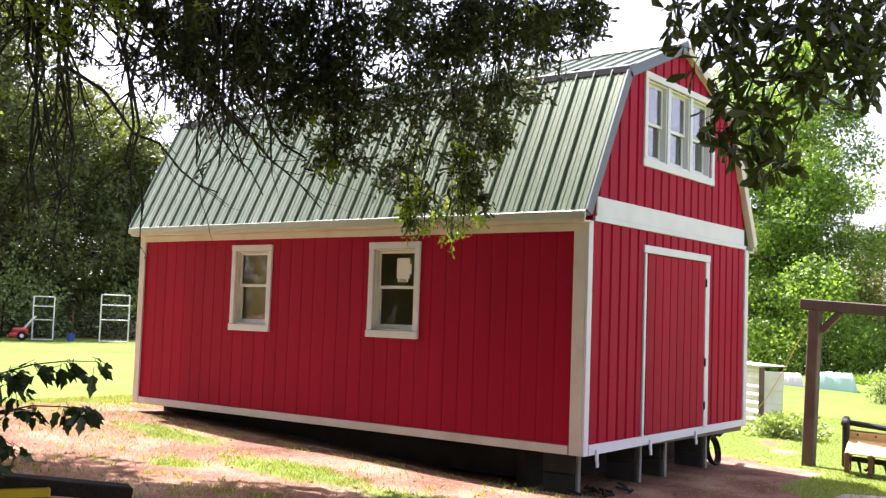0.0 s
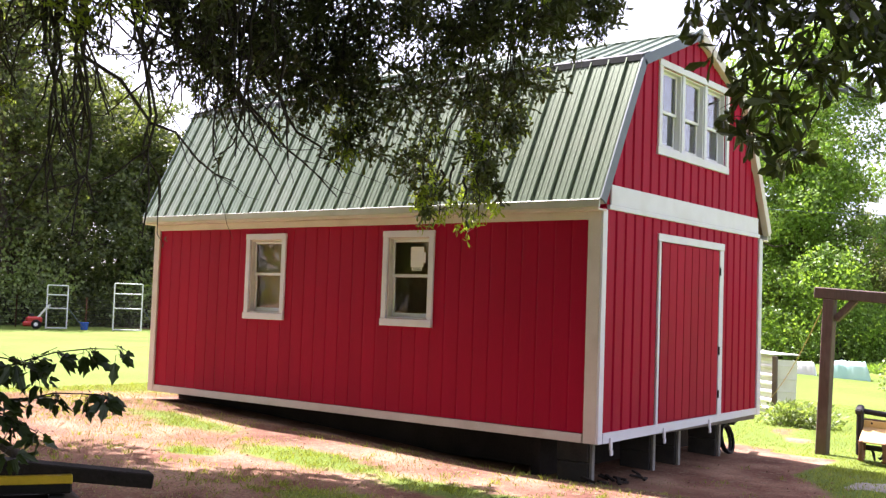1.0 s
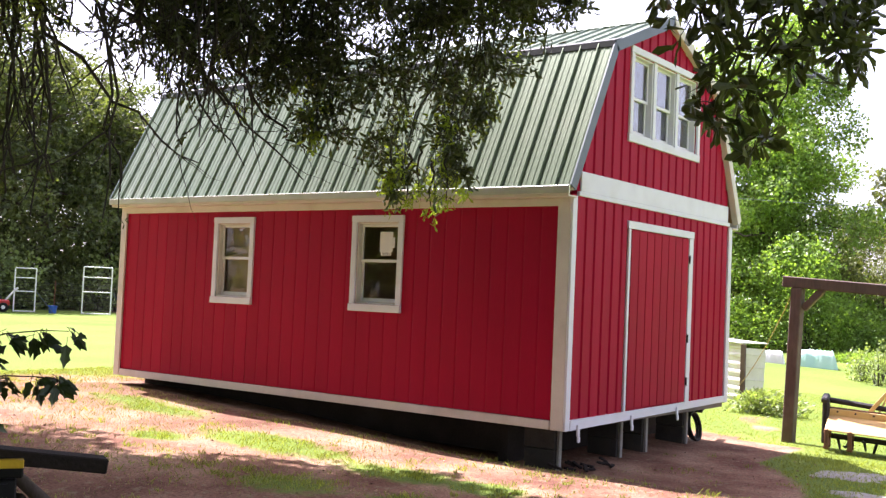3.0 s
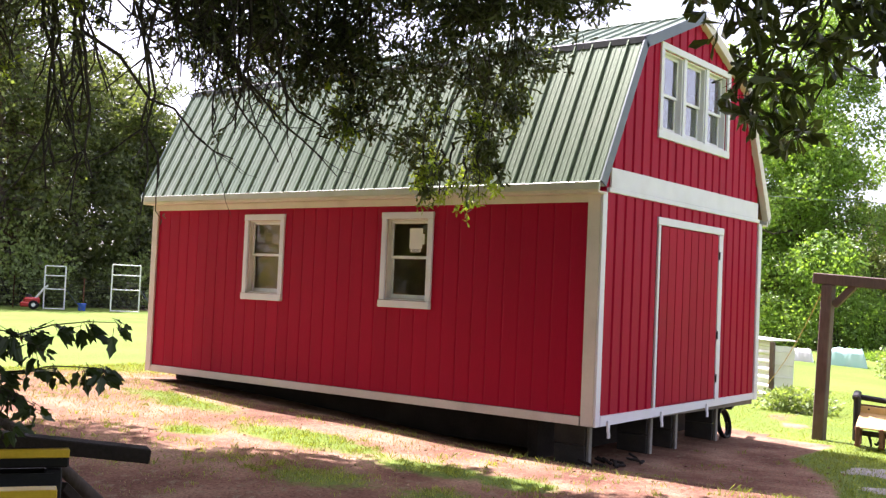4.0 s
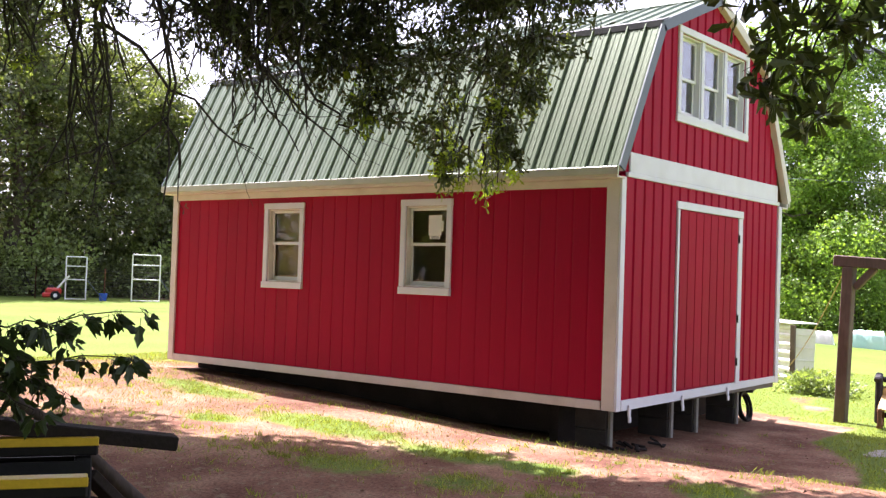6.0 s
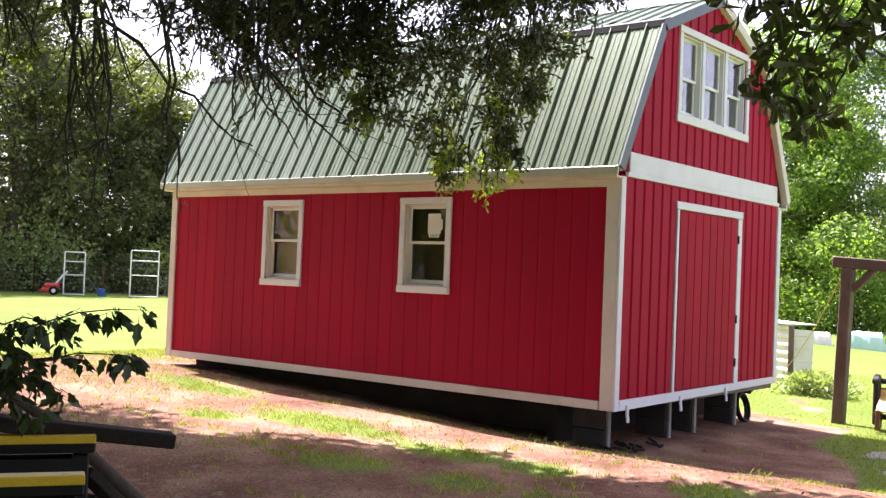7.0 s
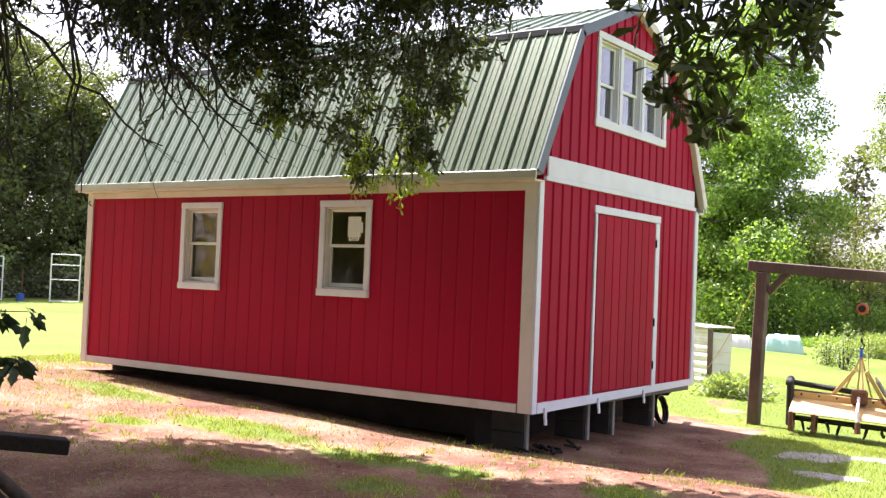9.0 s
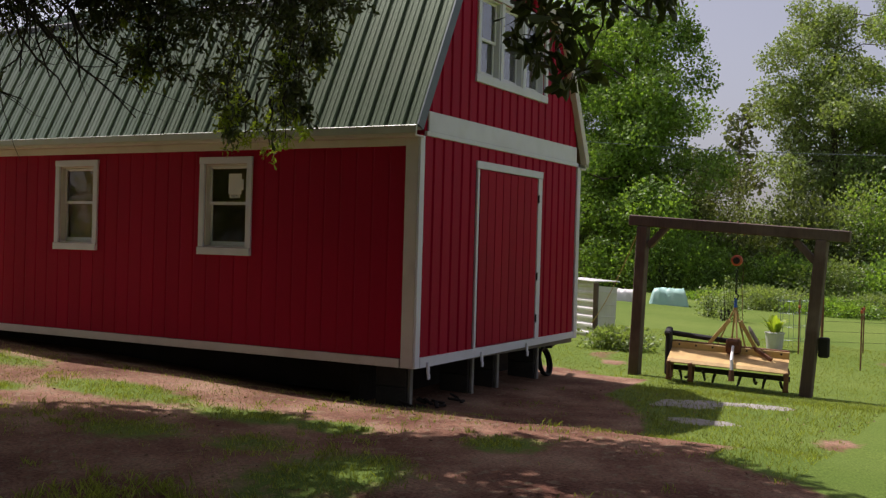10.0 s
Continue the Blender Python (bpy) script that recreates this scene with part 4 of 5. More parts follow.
        part("brace", Shape().beam((u.x, u.y, top - 0.28), (v.x, v.y, top - 0.01), 0.09, 0.09, 0.01), TIMBER, root)
    settle(root)


hoist_frame()


# ---- overhanging oak ----
def oak():
    rng = np.random.default_rng(7)
    tx, ty = -9.4, 4.2
    z0 = ground_z(tx, ty) - 0.1
    root = thing("oak_tree", "spreading oak with drooping dark leafy branches over the yard", "tree", (tx, ty, z0))
    part("trunk", Shape().tube([(tx, ty, z0), (tx + 0.03, ty, z0 + 0.4), (tx + 0.1, ty - 0.1, 2.2), (tx + 0.2, ty - 0.2, 4.2), (tx + 0.5, ty - 0.3, 6.0), (tx + 0.9, ty - 0.2, 8.2)],
                               [0.46, 0.34, 0.29, 0.26, 0.2, 0.1], 12), BARK, root, smooth=True)
    limb_pts = []
    for pts, r in (([(-9.2, 4.0, 4.2), (-7.4, 2.9, 5.3), (-5.6, 1.6, 5.5), (-4.2, 0.6, 5.2), (-3.3, -0.5, 4.9), (-2.7, -1.5, 4.6)], 0.13),
                   ([(-9.2, 4.0, 4.0), (-8.2, 1.6, 5.1), (-7.0, -0.4, 5.2), (-5.7, -2.4, 4.7), (-4.9, -3.4, 4.0), (-4.5, -4.0, 3.6)], 0.11),
                   ([(-9.0, 4.0, 5.0), (-7.2, 4.2, 6.4), (-5.0, 4.6, 7.0), (-3.0, 4.8, 7.1), (-1.8, 4.9, 7.0)], 0.12),
                   ([(-8.9, 4.0, 5.6), (-7.0, 2.4, 7.2), (-5.0, 2.2, 7.8), (-3.2, 2.0, 7.7)], 0.10),
                   ([(-8.8, 4.1, 6.2), (-7.6, 6.0, 7.6), (-5.6, 7.4, 8.0), (-3.4, 8.0, 7.8)], 0.10),
                   ([(-8.9, 4.0, 3.9), (-7.6, 2.6, 4.3), (-6.6, 1.4, 4.2), (-5.8, 0.8, 3.9)], 0.06)):
        n = len(pts)
        fine = []
        for i in range(n - 1):
            for q in (0, 0.5):
                a = np.array(pts[i]) * (1 - q) + np.array(pts[i + 1]) * q
                fine.append(a + (rng.normal(size=3) * 0.04 if i or q else 0))
        fine.append(np.array(pts[-1]))
        limb_pts += fine[2:]
        part("limb", Shape().tube(fine, [r * (1 - 0.85 * i / (len(fine) - 1)) for i in range(len(fine))], 8), BARK, root, smooth=True)
    limb_pts = np.array(limb_pts)

    twigs, pos, axis, size = Shape(), [], [], []
    ypos, yaxis, ysize = [], [], []
    bpos, baxis, bsize = [], [], []

    def cluster(c, r, n_twig, per, leaf, young=0.0, squash=1.0, reach=None, broad=False):
        """A spray: one branch from the nearest limb, side twigs, and leaves along them. young: share of twigs in the
        vivid leaf colour.
        """
        c = np.array(c, float)
        if reach is None:
            d = np.linalg.norm(limb_pts - c, axis=1) + 3.0 * np.maximum(0, c[2] + 0.15 - limb_pts[:, 2])
            a = limb_pts[int(np.argmin(d))]
        else:
            a = np.array(reach, float)
        length = np.linalg.norm(c - a)
        if length > 0.1:
            part("branch", Shape().tube(sag(a, c, 0.05 * length, 6, 0.02 * length + 0.006, rng), [0.013, 0.011, 0.009, 0.008, 0.007, 0.005, 0.004], 5), TWIG, root)
        for k in range(n_twig):
            d = rng.normal(size=3)
            d /= np.linalg.norm(d)
            d[2] = d[2] * squash - 0.25
            start = c + rng.normal(size=3) * r * 0.25
            tip = start + d * r * rng.uniform(0.5, 1.0)
            pts = sag(start, tip, 0.05 * r, 3, 0.03 * r, rng)
            twigs.tube(pts, [0.0035, 0.003, 0.0022, 0.0012], 3, cap=False)
            t = rng.uniform(0.1, 1.05, per)
            p = start + (tip - start) * t[:, None] + rng.normal(size=(per, 3)) * 0.10 * r
            ax = (tip - start) / r * 0.5 + rng.normal(size=(per, 3)) * 0.75 + np.array([0, 0, -0.35])
            s = leaf * rng.uniform(0.65, 1.25, per)
            if rng.uniform() < young:
                ypos.append(p), yaxis.append(ax), ysize.append(s)
            elif broad:
                bpos.append(p), baxis.append(ax), bsize.append(s)
            else:
                pos.append(p), axis.append(ax), size.append(s)

    # hanging mass before the roof: (x, y, z, radius)
    mass = [(-4.57, 0.79, 3.80, .34), (-4.26, 0.53, 3.82, .38), (-4.22, 0.57, 3.52, .26), (-3.97, 0.25, 3.86, .40), (-3.90, 0.30, 3.46, .32), (-3.69, -0.05, 3.86, .40), (-3.62, 0.0, 3.40, .36),
            (-3.56, 0.03, 3.05, .26), (-3.42, -0.37, 3.88, .42), (-3.34, -0.31, 3.42, .40), (-3.26, -0.27, 3.0, .32), (-3.16, -0.33, 2.66, .20), (-3.16, -0.70, 3.90, .40), (-3.06, -0.64, 3.42, .38),
            (-2.98, -0.61, 2.98, .30), (-2.92, -0.66, 2.72, .18), (-2.97, -0.97, 3.92, .36), (-2.88, -0.90, 3.50, .26), (-2.86, -0.84, 3.14, .18), (-2.82, -1.22, 3.98, .28)]
    crest = [(-4.48, 0.72, 3.96, .30), (-4.17, 0.45, 4.0, .32), (-3.88, 0.16, 4.02, .34), (-4.08, 0.40, 3.62, .26), (-4.48, 0.72, 3.54, .20), (-3.47, -0.31, 4.06, .36), (-3.10, -0.80, 4.08, .34), (-2.85, -1.12, 4.10, .28),
             (-2.66, -1.46, 4.14, .22), (-3.75, 0.1, 3.68, .3), (-3.2, -0.5, 3.66, .34), (-4.75, 0.9, 4.0, .24)]
    for x, y, z, r in mass + crest:
        for q in range(2):
            o = rng.uniform(-0.45, 0.45)
            cluster((x + 0.8 * o, y + 0.6 * o, z + 0.1 * o + rng.normal() * 0.04), r * rng.uniform(0.85, 1.1), int((13 + 34 * r) * (0.5 if z < 3.3 else 0.66)), 27, 0.072, young=0.1 if z < 3.2 else 0.02)
    for x, y, z, r in ((-2.74, -1.19, 3.76, .16), (-2.69, -1.44, 4.0, .16), (-4.8, 0.95, 3.55, .16), (-3.72, 0.15, 3.0, .17)):
        cluster((x, y, z), r, 7, 22, 0.055)
    for x, y, z, r in ((-3.12, -0.36, 2.46, .14), (-3.0, -0.5, 2.42, .13), (-2.92, -0.58, 2.47, .12), (-3.7, 0.05, 2.92, .08), (-3.25, -0.3, 2.58, .12), (-3.06, -0.42, 2.52, .12)):
        cluster((x, y, z), r, 6, 16, 0.05, young=0.9, reach=(x, y, z + 0.35))
    for x, y, z, r in ((-4.62, 0.98, 3.42, .16), (-4.45, 0.87, 3.30, .2), (-4.29, 0.74, 3.27, .2), (-4.13, 0.61, 3.27, .22), (-3.99, 0.47, 3.32, .22), (-3.8, 0.3, 3.32, .24), (-4.16, 0.59, 3.48, .24),
                       (-3.84, 0.28, 3.52, .24), (-3.63, 0.12, 3.22, .2), (-4.40, 0.80, 3.50, .22)):
        cluster((x, y, z), r, 9, 20, 0.06, young=0.12)
    # near spray beside the gable
    near = [(-4.79, -3.26, 3.24, .16), (-4.72, -3.32, 3.06, .16), (-4.71, -3.42, 3.24, .20), (-4.63, -3.40, 2.88, .19), (-4.62, -3.36, 2.70, .13), (-4.64, -3.59, 3.20, .24), (-4.58, -3.57, 2.95, .22),
            (-4.56, -3.49, 2.72, .15), (-4.52, -3.55, 2.54, .10), (-4.58, -3.75, 3.18, .24), (-4.52, -3.73, 2.96, .20), (-4.53, -3.88, 3.16, .22), (-4.48, -3.87, 2.95, .12), (-4.52, -4.02, 3.26, .22), (-4.50, -3.97, 3.02, .10)]
    for x, y, z, r in near:
        o = rng.uniform(-0.2, 0.2)
        cluster((x + 0.8 * o, y + 0.35 * o, z + 0.05 * o), r, int(4 + 24 * r), 9, 0.108, young=0.0, broad=True)
    # thin sprays over the lawn's side
    for x, y, z, r in ((-6.05, 0.60, 3.66, .30), (-5.9, 0.5, 3.55, .26), (-5.72, 0.42, 3.66, .28), (-5.45, 0.2, 3.72, .24), (-5.26, 0.05, 3.78, .24), (-5.1, -0.05, 3.7, .16), (-6.1, 0.66, 3.30, .18), (-5.84, 0.55, 3.28, .14),
                       (-6.0, 0.7, 2.95, .16), (-5.6, 0.4, 3.4, .14)):
        cluster((x, y, z), r, int(4 + 12 * r), 14, 0.064, young=0.35)
    # vivid leaves: the brightness of a sunlit tree behind, put into leaf colour
    for x, y, z, r in ((-5.95, 0.55, 3.62, .22), (-5.7, 0.4, 3.6, .22), (-5.5, 0.3, 3.66, .2)):
        cluster((x, y, z), r, 9, 14, 0.064, young=0.95)
    # long bare drooping twigs
    for k in range(38):
        u = rng.uniform(0, 1)
        a = np.array((-6.3 + 1.9 * u, 1.1 - 0.85 * u, 4.35 + rng.uniform(-0.2, 0.3)))
        side = rng.uniform(-0.15, 0.75)
        b = a + np.array((0.32 * side + rng.normal() * 0.1, -0.28 * side + rng.normal() * 0.1, -rng.uniform(0.9, 2.3)))
        if b[0] > -4.9:
            b[2] = max(b[2], 2.75)
        pts = sag(a, b, rng.uniform(-0.12, 0.1), 8, 0.028, rng)
        part("branch", Shape().tube(pts, [0.018 - 0.0016 * i for i in range(9)], 5), TWIG, root)
        for j in range(5):
            i = int(rng.integers(2, 8))
            tip = pts[i] + np.array((rng.normal() * 0.2, rng.normal() * 0.2, -rng.uniform(0.1, 0.5)))
            twigs.tube(sag(pts[i], tip, -0.03, 4, 0.015, rng), [0.008, 0.0065, 0.005, 0.0038, 0.002], 4, cap=False)
            m = int(rng.integers(3, 10))
            t = rng.uniform(0.3, 1, m)[:, None]
            pos.append(pts[i] + (tip - pts[i]) * t), axis.append(rng.normal(size=(m, 3)) + np.array([0, 0, -0.4])), size.append(np.full(m, 0.05))
    # diagonal bare branches before the roof
    for a, b in (((-5.2, 0.6, 4.1), (-4.1, 0.35, 2.62)), ((-4.9, 0.7, 3.7), (-3.75, 0.1, 2.55)), ((-5.6, 0.9, 3.6), (-4.35, 0.55, 2.62)), ((-4.7, 0.6, 3.6), (-4.0, 0.4, 2.9)), ((-4.3, 0.5, 3.6), (-3.6, 0.15, 2.75))):
        pts = sag(a, b, -0.06, 9, 0.03, rng)
        part("branch", Shape().tube(pts, [0.018 - 0.0015 * i for i in range(10)], 5), TWIG, root)
        for j in range(10):
            i = int(rng.integers(2, 9))
            tip = pts[i] + np.array((rng.normal() * 0.18 + 0.12, rng.normal() * 0.15 - 0.08, rng.normal() * 0.12 - 0.15))
            twigs.tube(sag(pts[i], tip, -0.02, 4, 0.012, rng), [0.005, 0.004, 0.003, 0.0022, 0.0015], 3, cap=False)
    # high canopy added above the view, trimmed so its shadow shades the yard
    cpos, caxis, csize = [], [], []
    n = 0
    while n < 900:
        # clumps from 740 on are added behind the walker to block skylight
        x, y = (rng.uniform(-13.5, 0.15), rng.uniform(-2.5, 9.0)) if n < 740 else (rng.uniform(-15, -6.5), rng.uniform(-8.5, -1.5))
        dist = math.hypot(x + 9.3, y + 5.3)
        z = max(2.2 + 0.36 * dist, 5.2) + rng.uniform(0, 1.5)
        gx, gy = x - 0.14 * z, y - 0.51 * z
        if gx > -1.55 - 0.5 * smooth01((gy + 1.5) / 1.5) - 1.1 * smooth01((gy - 0.2) / 2.0) + 0.3 * math.sin(gy * 1.7) or math.hypot(gx + 3.44, gy + 1.76) < 0.8:
            continue
        if noise.noise((gx * 0.55, gy * 0.55, 9.0)) > 0.40:
            continue
        n += 1
        r = rng.uniform(0.5, 0.85)
        m = 360
        d = rng.normal(size=(m, 3))
        d /= np.linalg.norm(d, axis=1, keepdims=True)
        c = np.array((x, y, z))
        cpos.append(c + d * (rng.uniform(0, 1, (m, 1)) ** 0.5) * np.array([r, r, r * 0.5]))
        caxis.append(d + rng.normal(size=(m, 3)) * 0.6)
        csize.append(rng.uniform(0.11, 0.20, m))
        dd = np.linalg.norm(limb_pts - c, axis=1)
        twigs.tube(sag(limb_pts[int(np.argmin(dd))], c, 0.1, 5, 0.05, rng), [0.03, 0.026, 0.02, 0.015, 0.01, 0.005], 5, cap=False)
    tagged(part("twig_growth", twigs, TWIG, root), kind="stuff")
    for nm, a, b, c, m in (("foliage", pos, axis, size, OAK_LEAF), ("young_foliage", ypos, yaxis, ysize, VIVID_LEAF), ("broad_foliage", bpos, baxis, bsize, OAK_LEAF), ("canopy", cpos, caxis, csize, OAK_LEAF)):
        tagged(leaf_mesh(nm, np.concatenate(a), np.concatenate(b), np.concatenate(c), {"canopy": 0.36, "broad_foliage": 0.17}.get(nm, 0.15), m, root, seed=3, shape="far" if nm == "canopy" else "oak"), kind="stuff")
    settle(root)


oak()


# ---- leaning stem with lobed leaves ----
def sapling():
    rng = np.random.default_rng(12)
    root = thing("sapling", "leaning dark stem with broad lobed green leaves", "sapling", (-5.5, -0.95, 0))
    stem = sag((-5.5, -0.95, ground_z(-5.5, -0.95) - 0.05), (-7.0, 0.02, 1.52), 0.03, 7, 0.012, rng)
    part("stem", Shape().tube(stem, [0.042, 0.04, 0.038, 0.035, 0.03, 0.026, 0.022, 0.018], 8), BARK, root, smooth=True)
    tw = Shape()
    pos, axis = [], []
    for a, b in (((-7.25, -1.3, 1.42), (-6.80, -1.80, 1.60)), ((-7.3, -1.25, 1.5), (-7.05, -1.66, 1.50)), ((-7.2, -1.35, 1.3), (-6.84, -1.78, 1.42)), ((-7.25, -1.2, 1.35), (-7.05, -1.68, 1.28)),
                 ((-7.4, -1.2, 1.4), (-7.2, -1.6, 1.42)), ((-7.3, -1.2, 1.3), (-7.14, -1.64, 1.22)), ((-7.35, -1.2, 1.45), (-7.28, -1.55, 1.5))):
        a, b = (a[0] - 0.06, a[1] + 0.075, a[2] - 0.04), (b[0] - 0.06, b[1] + 0.075, b[2] - 0.04)
        tw.tube(sag(stem[5], a, 0.02, 3, 0.01, rng), [0.008, 0.007, 0.006, 0.005], 5, cap=False)
        pts = sag(a, b, 0.05, 6, 0.012, rng)
        tw.tube(pts, [0.005, 0.0045, 0.004, 0.0035, 0.003, 0.0025, 0.0015], 5, cap=False)
        for k in range(52):
            p = np.array(pts[int(rng.integers(1, 7))]) + rng.normal(size=3) * 0.01
            d = np.array((rng.normal() * 0.7 + 0.3, rng.normal() * 0.6 - 0.2, -0.75 + rng.normal() * 0.4))
            stalk = p + d / np.linalg.norm(d) * 0.03
            tw.tube([p, stalk], [0.0015, 0.0012], 3, cap=False)
            pos.append(stalk), axis.append(d)
    tagged(part("twig_growth", tw, TWIG, root), kind="stuff")
    leaf_mesh("leaves", np.array(pos), np.array(axis), rng.uniform(0.04, 0.10, len(pos)), 0.27, SAP_LEAF, root, seed=5, shape="lobed")
    settle(root)


sapling()


# ---- sawhorses and lumber ----
def sawhorse(right, left, h, label):
    r, l = Vector(right), Vector(left)
    d = (r - l).normalized()
    b = Vector((-d.y, d.x, 0)).normalized()      # away over the yard
    g = ground_z(r.x, r.y)
    root = thing("sawhorse", label, "sawhorse", ((r.x + l.x) / 2, (r.y + l.y) / 2, g), "pair of sawhorses")
    up = Vector((0, 0, 1))
    part("top_rail", Shape().beam(l + up * (h - 0.055), r + up * (h - 0.055), 0.11, 0.05, 0.008), BLACK, root)
    part("yellow_strip", Shape().beam(l - b * 0.062 + up * (h - 0.018), r - b * 0.062 + up * (h - 0.018), 0.012, 0.036, 0.003), YELLOW, root, "yellow rubbing strip")
    part("yellow_pad", Shape().beam(l + up * (h - 0.017), r + up * (h - 0.017), 0.10, 0.022, 0.004), YELLOW, root, "yellow top pad")
    for s in (-1, 1):
        for e in (l + d * 0.06, r - d * 0.06):
            foot = e + b * s * 0.26
            part("leg", Shape().beam(e + b * s * 0.03 + up * (h - 0.09), (foot.x, foot.y, ground_z(foot.x, foot.y)), 0.07, 0.035, 0.006, up=b), BLACK, root)
        a0, a1 = l + d * 0.06 + b * s * 0.06 + up * (h - 0.10), r - d * 0.06 + b * s * 0.06 + up * (h - 0.10)
        n = b * s
        sh = Shape()
        drop = 0.42
        sh.add([a0, a1, a1 + n * 0.12 - up * drop - d * 0.03, a0 + n * 0.12 - up * drop + d * 0.03, a0 + n * 0.012, a1 + n * 0.012, a1 + n * 0.132 - up * drop - d * 0.03, a0 + n * 0.132 - up * drop + d * 0.03],
               [(0, 1, 2, 3), (7, 6, 5, 4), (0, 4, 5, 1), (1, 5, 6, 2), (2, 6, 7, 3), (3, 7, 4, 0)])
        part("side_panel", sh, BLACK, root)
    settle(root)


def lumber():
    sawhorse((-6.66, -1.16, 0), (-7.27, -0.79, 0), 0.99, "black plastic sawhorse with a yellow top, carrying a plank")
    sawhorse((-7.09, -1.75, 0), (-7.70, -1.38, 0), 0.955, "black plastic sawhorse with a yellow top")
    for a, b, w, h, lab in (((-7.45, -0.66, 1.10), (-6.31, -1.25, 0.935), 0.13, 0.065, "dark weathered timber plank across a sawhorse"),):
        tagged(part("timber_plank", Shape().beam(a, b, w, h, 0.006), DARK_TIMBER), lab, "timber")
    for a, b, w, h in (((-6.62, -1.02, 0.80), (-5.75, -0.85, 0.03), 0.10, 0.045), ((-6.45, -0.80, 0.62), (-5.35, -0.55, 0.03), 0.09, 0.04), ((-5.9, -0.55, 0.05), (-4.75, -0.1, 0.06), 0.10, 0.045),
                       ((-5.75, -0.3, 0.10), (-4.95, 0.55, 0.06), 0.09, 0.04), ((-5.6, -0.9, 0.05), (-4.5, -0.35, 0.05), 0.09, 0.04)):
        tagged(part("board", Shape().beam(a, b, w, h, 0.004), DARK_TIMBER), "dark weathered board lying loose by the sawhorses", "board", "loose boards")


lumber()


# ---- hoist, slings and tiller ----
def tiller():
    d = Vector((0.15, -0.98, -0.045)).normalized()      # along the machine
    b = Vector((0.98, 0.15, 0)).normalized()       # its far side
    o = Vector((4.91, -1.92, -0.03))
    up = Vector((0, 0, 1))

    def P(a, c, z):
        return o + d * a + b * c + up * z
    root = thing("rotary_tiller", "worn yellow tractor tiller slung from the timber frame", "tiller", tuple(o))

    def slab(a0, a1, pts, th):
        s = Shape()
        v = []
        for a in (a0, a1):
            for c, z in pts:
                v.append(P(a, c, z))
            for c, z in reversed(pts):
                v.append(P(a, c, z - th))
        n = 2 * len(pts)
        f = [tuple(range(n)), tuple(range(2 * n - 1, n - 1, -1))] + [(i, (i + 1) % n, (i + 1) % n + n, i + n) for i in range(n)]
        return s.add(v, f)
    part("deck", slab(-0.76, 0.76, [(-0.30, 0.27), (-0.26, 0.31), (0.12, 0.43), (0.30, 0.40)], 0.012), TILL_YELLOW, root, "worn yellow deck plate")
    part("toolbar", Shape().beam(P(-0.76, 0.16, 0.485), P(0.76, 0.16, 0.485), 0.08, 0.08), RUST, root, "rusty square toolbar")
    part("toolbar_flange", Shape().beam(P(-0.76, 0.10, 0.46), P(0.76, 0.10, 0.46), 0.015, 0.10), TILL_YELLOW, root)
    for k in range(7):
        c = P(-0.66 + 0.22 * k, 0.088, 0.475)
        part("bolt", Shape().tube([c, c - b * 0.012], 0.014, 6), IRON, root)
    s = Shape().beam(P(-0.80, 0.05, 0.05), P(-0.80, 0.10, 0.62), 0.08, 0.16, 0.02, up=b)
    s.beam(P(-0.81, 0.0, 0.60), P(-0.81, 0.2, 0.66), 0.09, 0.08, 0.02)
    part("chain_case", s, IRON, root, "dark chain case")
    for a in (-0.74, -0.46, 0.74):
        s = Shape()
        w = 0.07
        s.beam(P(a, -0.27, 0.27), P(a, -0.30, 0.04), w, 0.05, 0.006, up=d)
        s.beam(P(a, 0.0, 0.30), P(a, -0.10, 0.04), w, 0.05, 0.006, up=d)
        s.beam(P(a, -0.30, 0.25), P(a, 0.04, 0.25), w, 0.06, 0.01)
        s.beam(P(a, -0.32, 0.05), P(a, -0.22, 0.03), w, 0.03, 0.006)
        part("skid_shoe", s, RUST, root, "rusty skid shoe")
    part("rotor", Shape().tube([P(-0.78, 0.0, 0.17), P(0.78, 0.0, 0.17)], 0.035, 10), IRON, root)
    for k in range(9):
        a = -0.66 + 0.165 * k
        w = k * 1.3
        pts = []
        for q in range(5):
            ang = w + q * 0.32
            rr = 0.04 + 0.035 * q
            pts.append(P(a + 0.012 * q * (-1 if k % 2 else 1), math.cos(ang) * rr - 0.02, max(0.01, 0.17 - abs(math.sin(ang)) * rr)))
        part("tine", Shape().tube(pts, [0.02, 0.02, 0.019, 0.017, 0.012], 6), IRON, root, "curved dark tine")
    part("gearbox", Shape().box(-0.10, 0.10, -0.09, 0.11, 0, 0.20, 0.03, Matrix.Translation(P(0.05, 0.10, 0.42)) @ Matrix.Rotation(-1.37, 4, "Z")), RUST, root, "rusty gearbox")
    part("drive_shield", Shape().tube([P(0.05, 0.0, 0.52), P(0.06, -0.27, 0.36), P(0.07, -0.31, 0.24)], [0.02, 0.022, 0.024], 10), TIN, root, "pale drive shaft shield")
    part("drive_yoke", Shape().tube([P(0.07, -0.31, 0.24), P(0.07, -0.32, 0.10)], [0.03, 0.04], 10), RUST, root, "rusty drive shaft yoke")
    for a in (-0.32, 0.36):
        part("mast_bar", Shape().beam(P(a, 0.14, 0.46), P(0.05 + a * 0.2, 0.16, 0.86), 0.03, 0.05, 0.004, up=d), TILL_YELLOW, root)
    part("drive_tube", Shape().tube([P(-0.80, 0.20, 0.61), P(-0.02, 0.16, 0.575)], 0.036, 10), IRON, root, "black tube from chain case to gearbox")
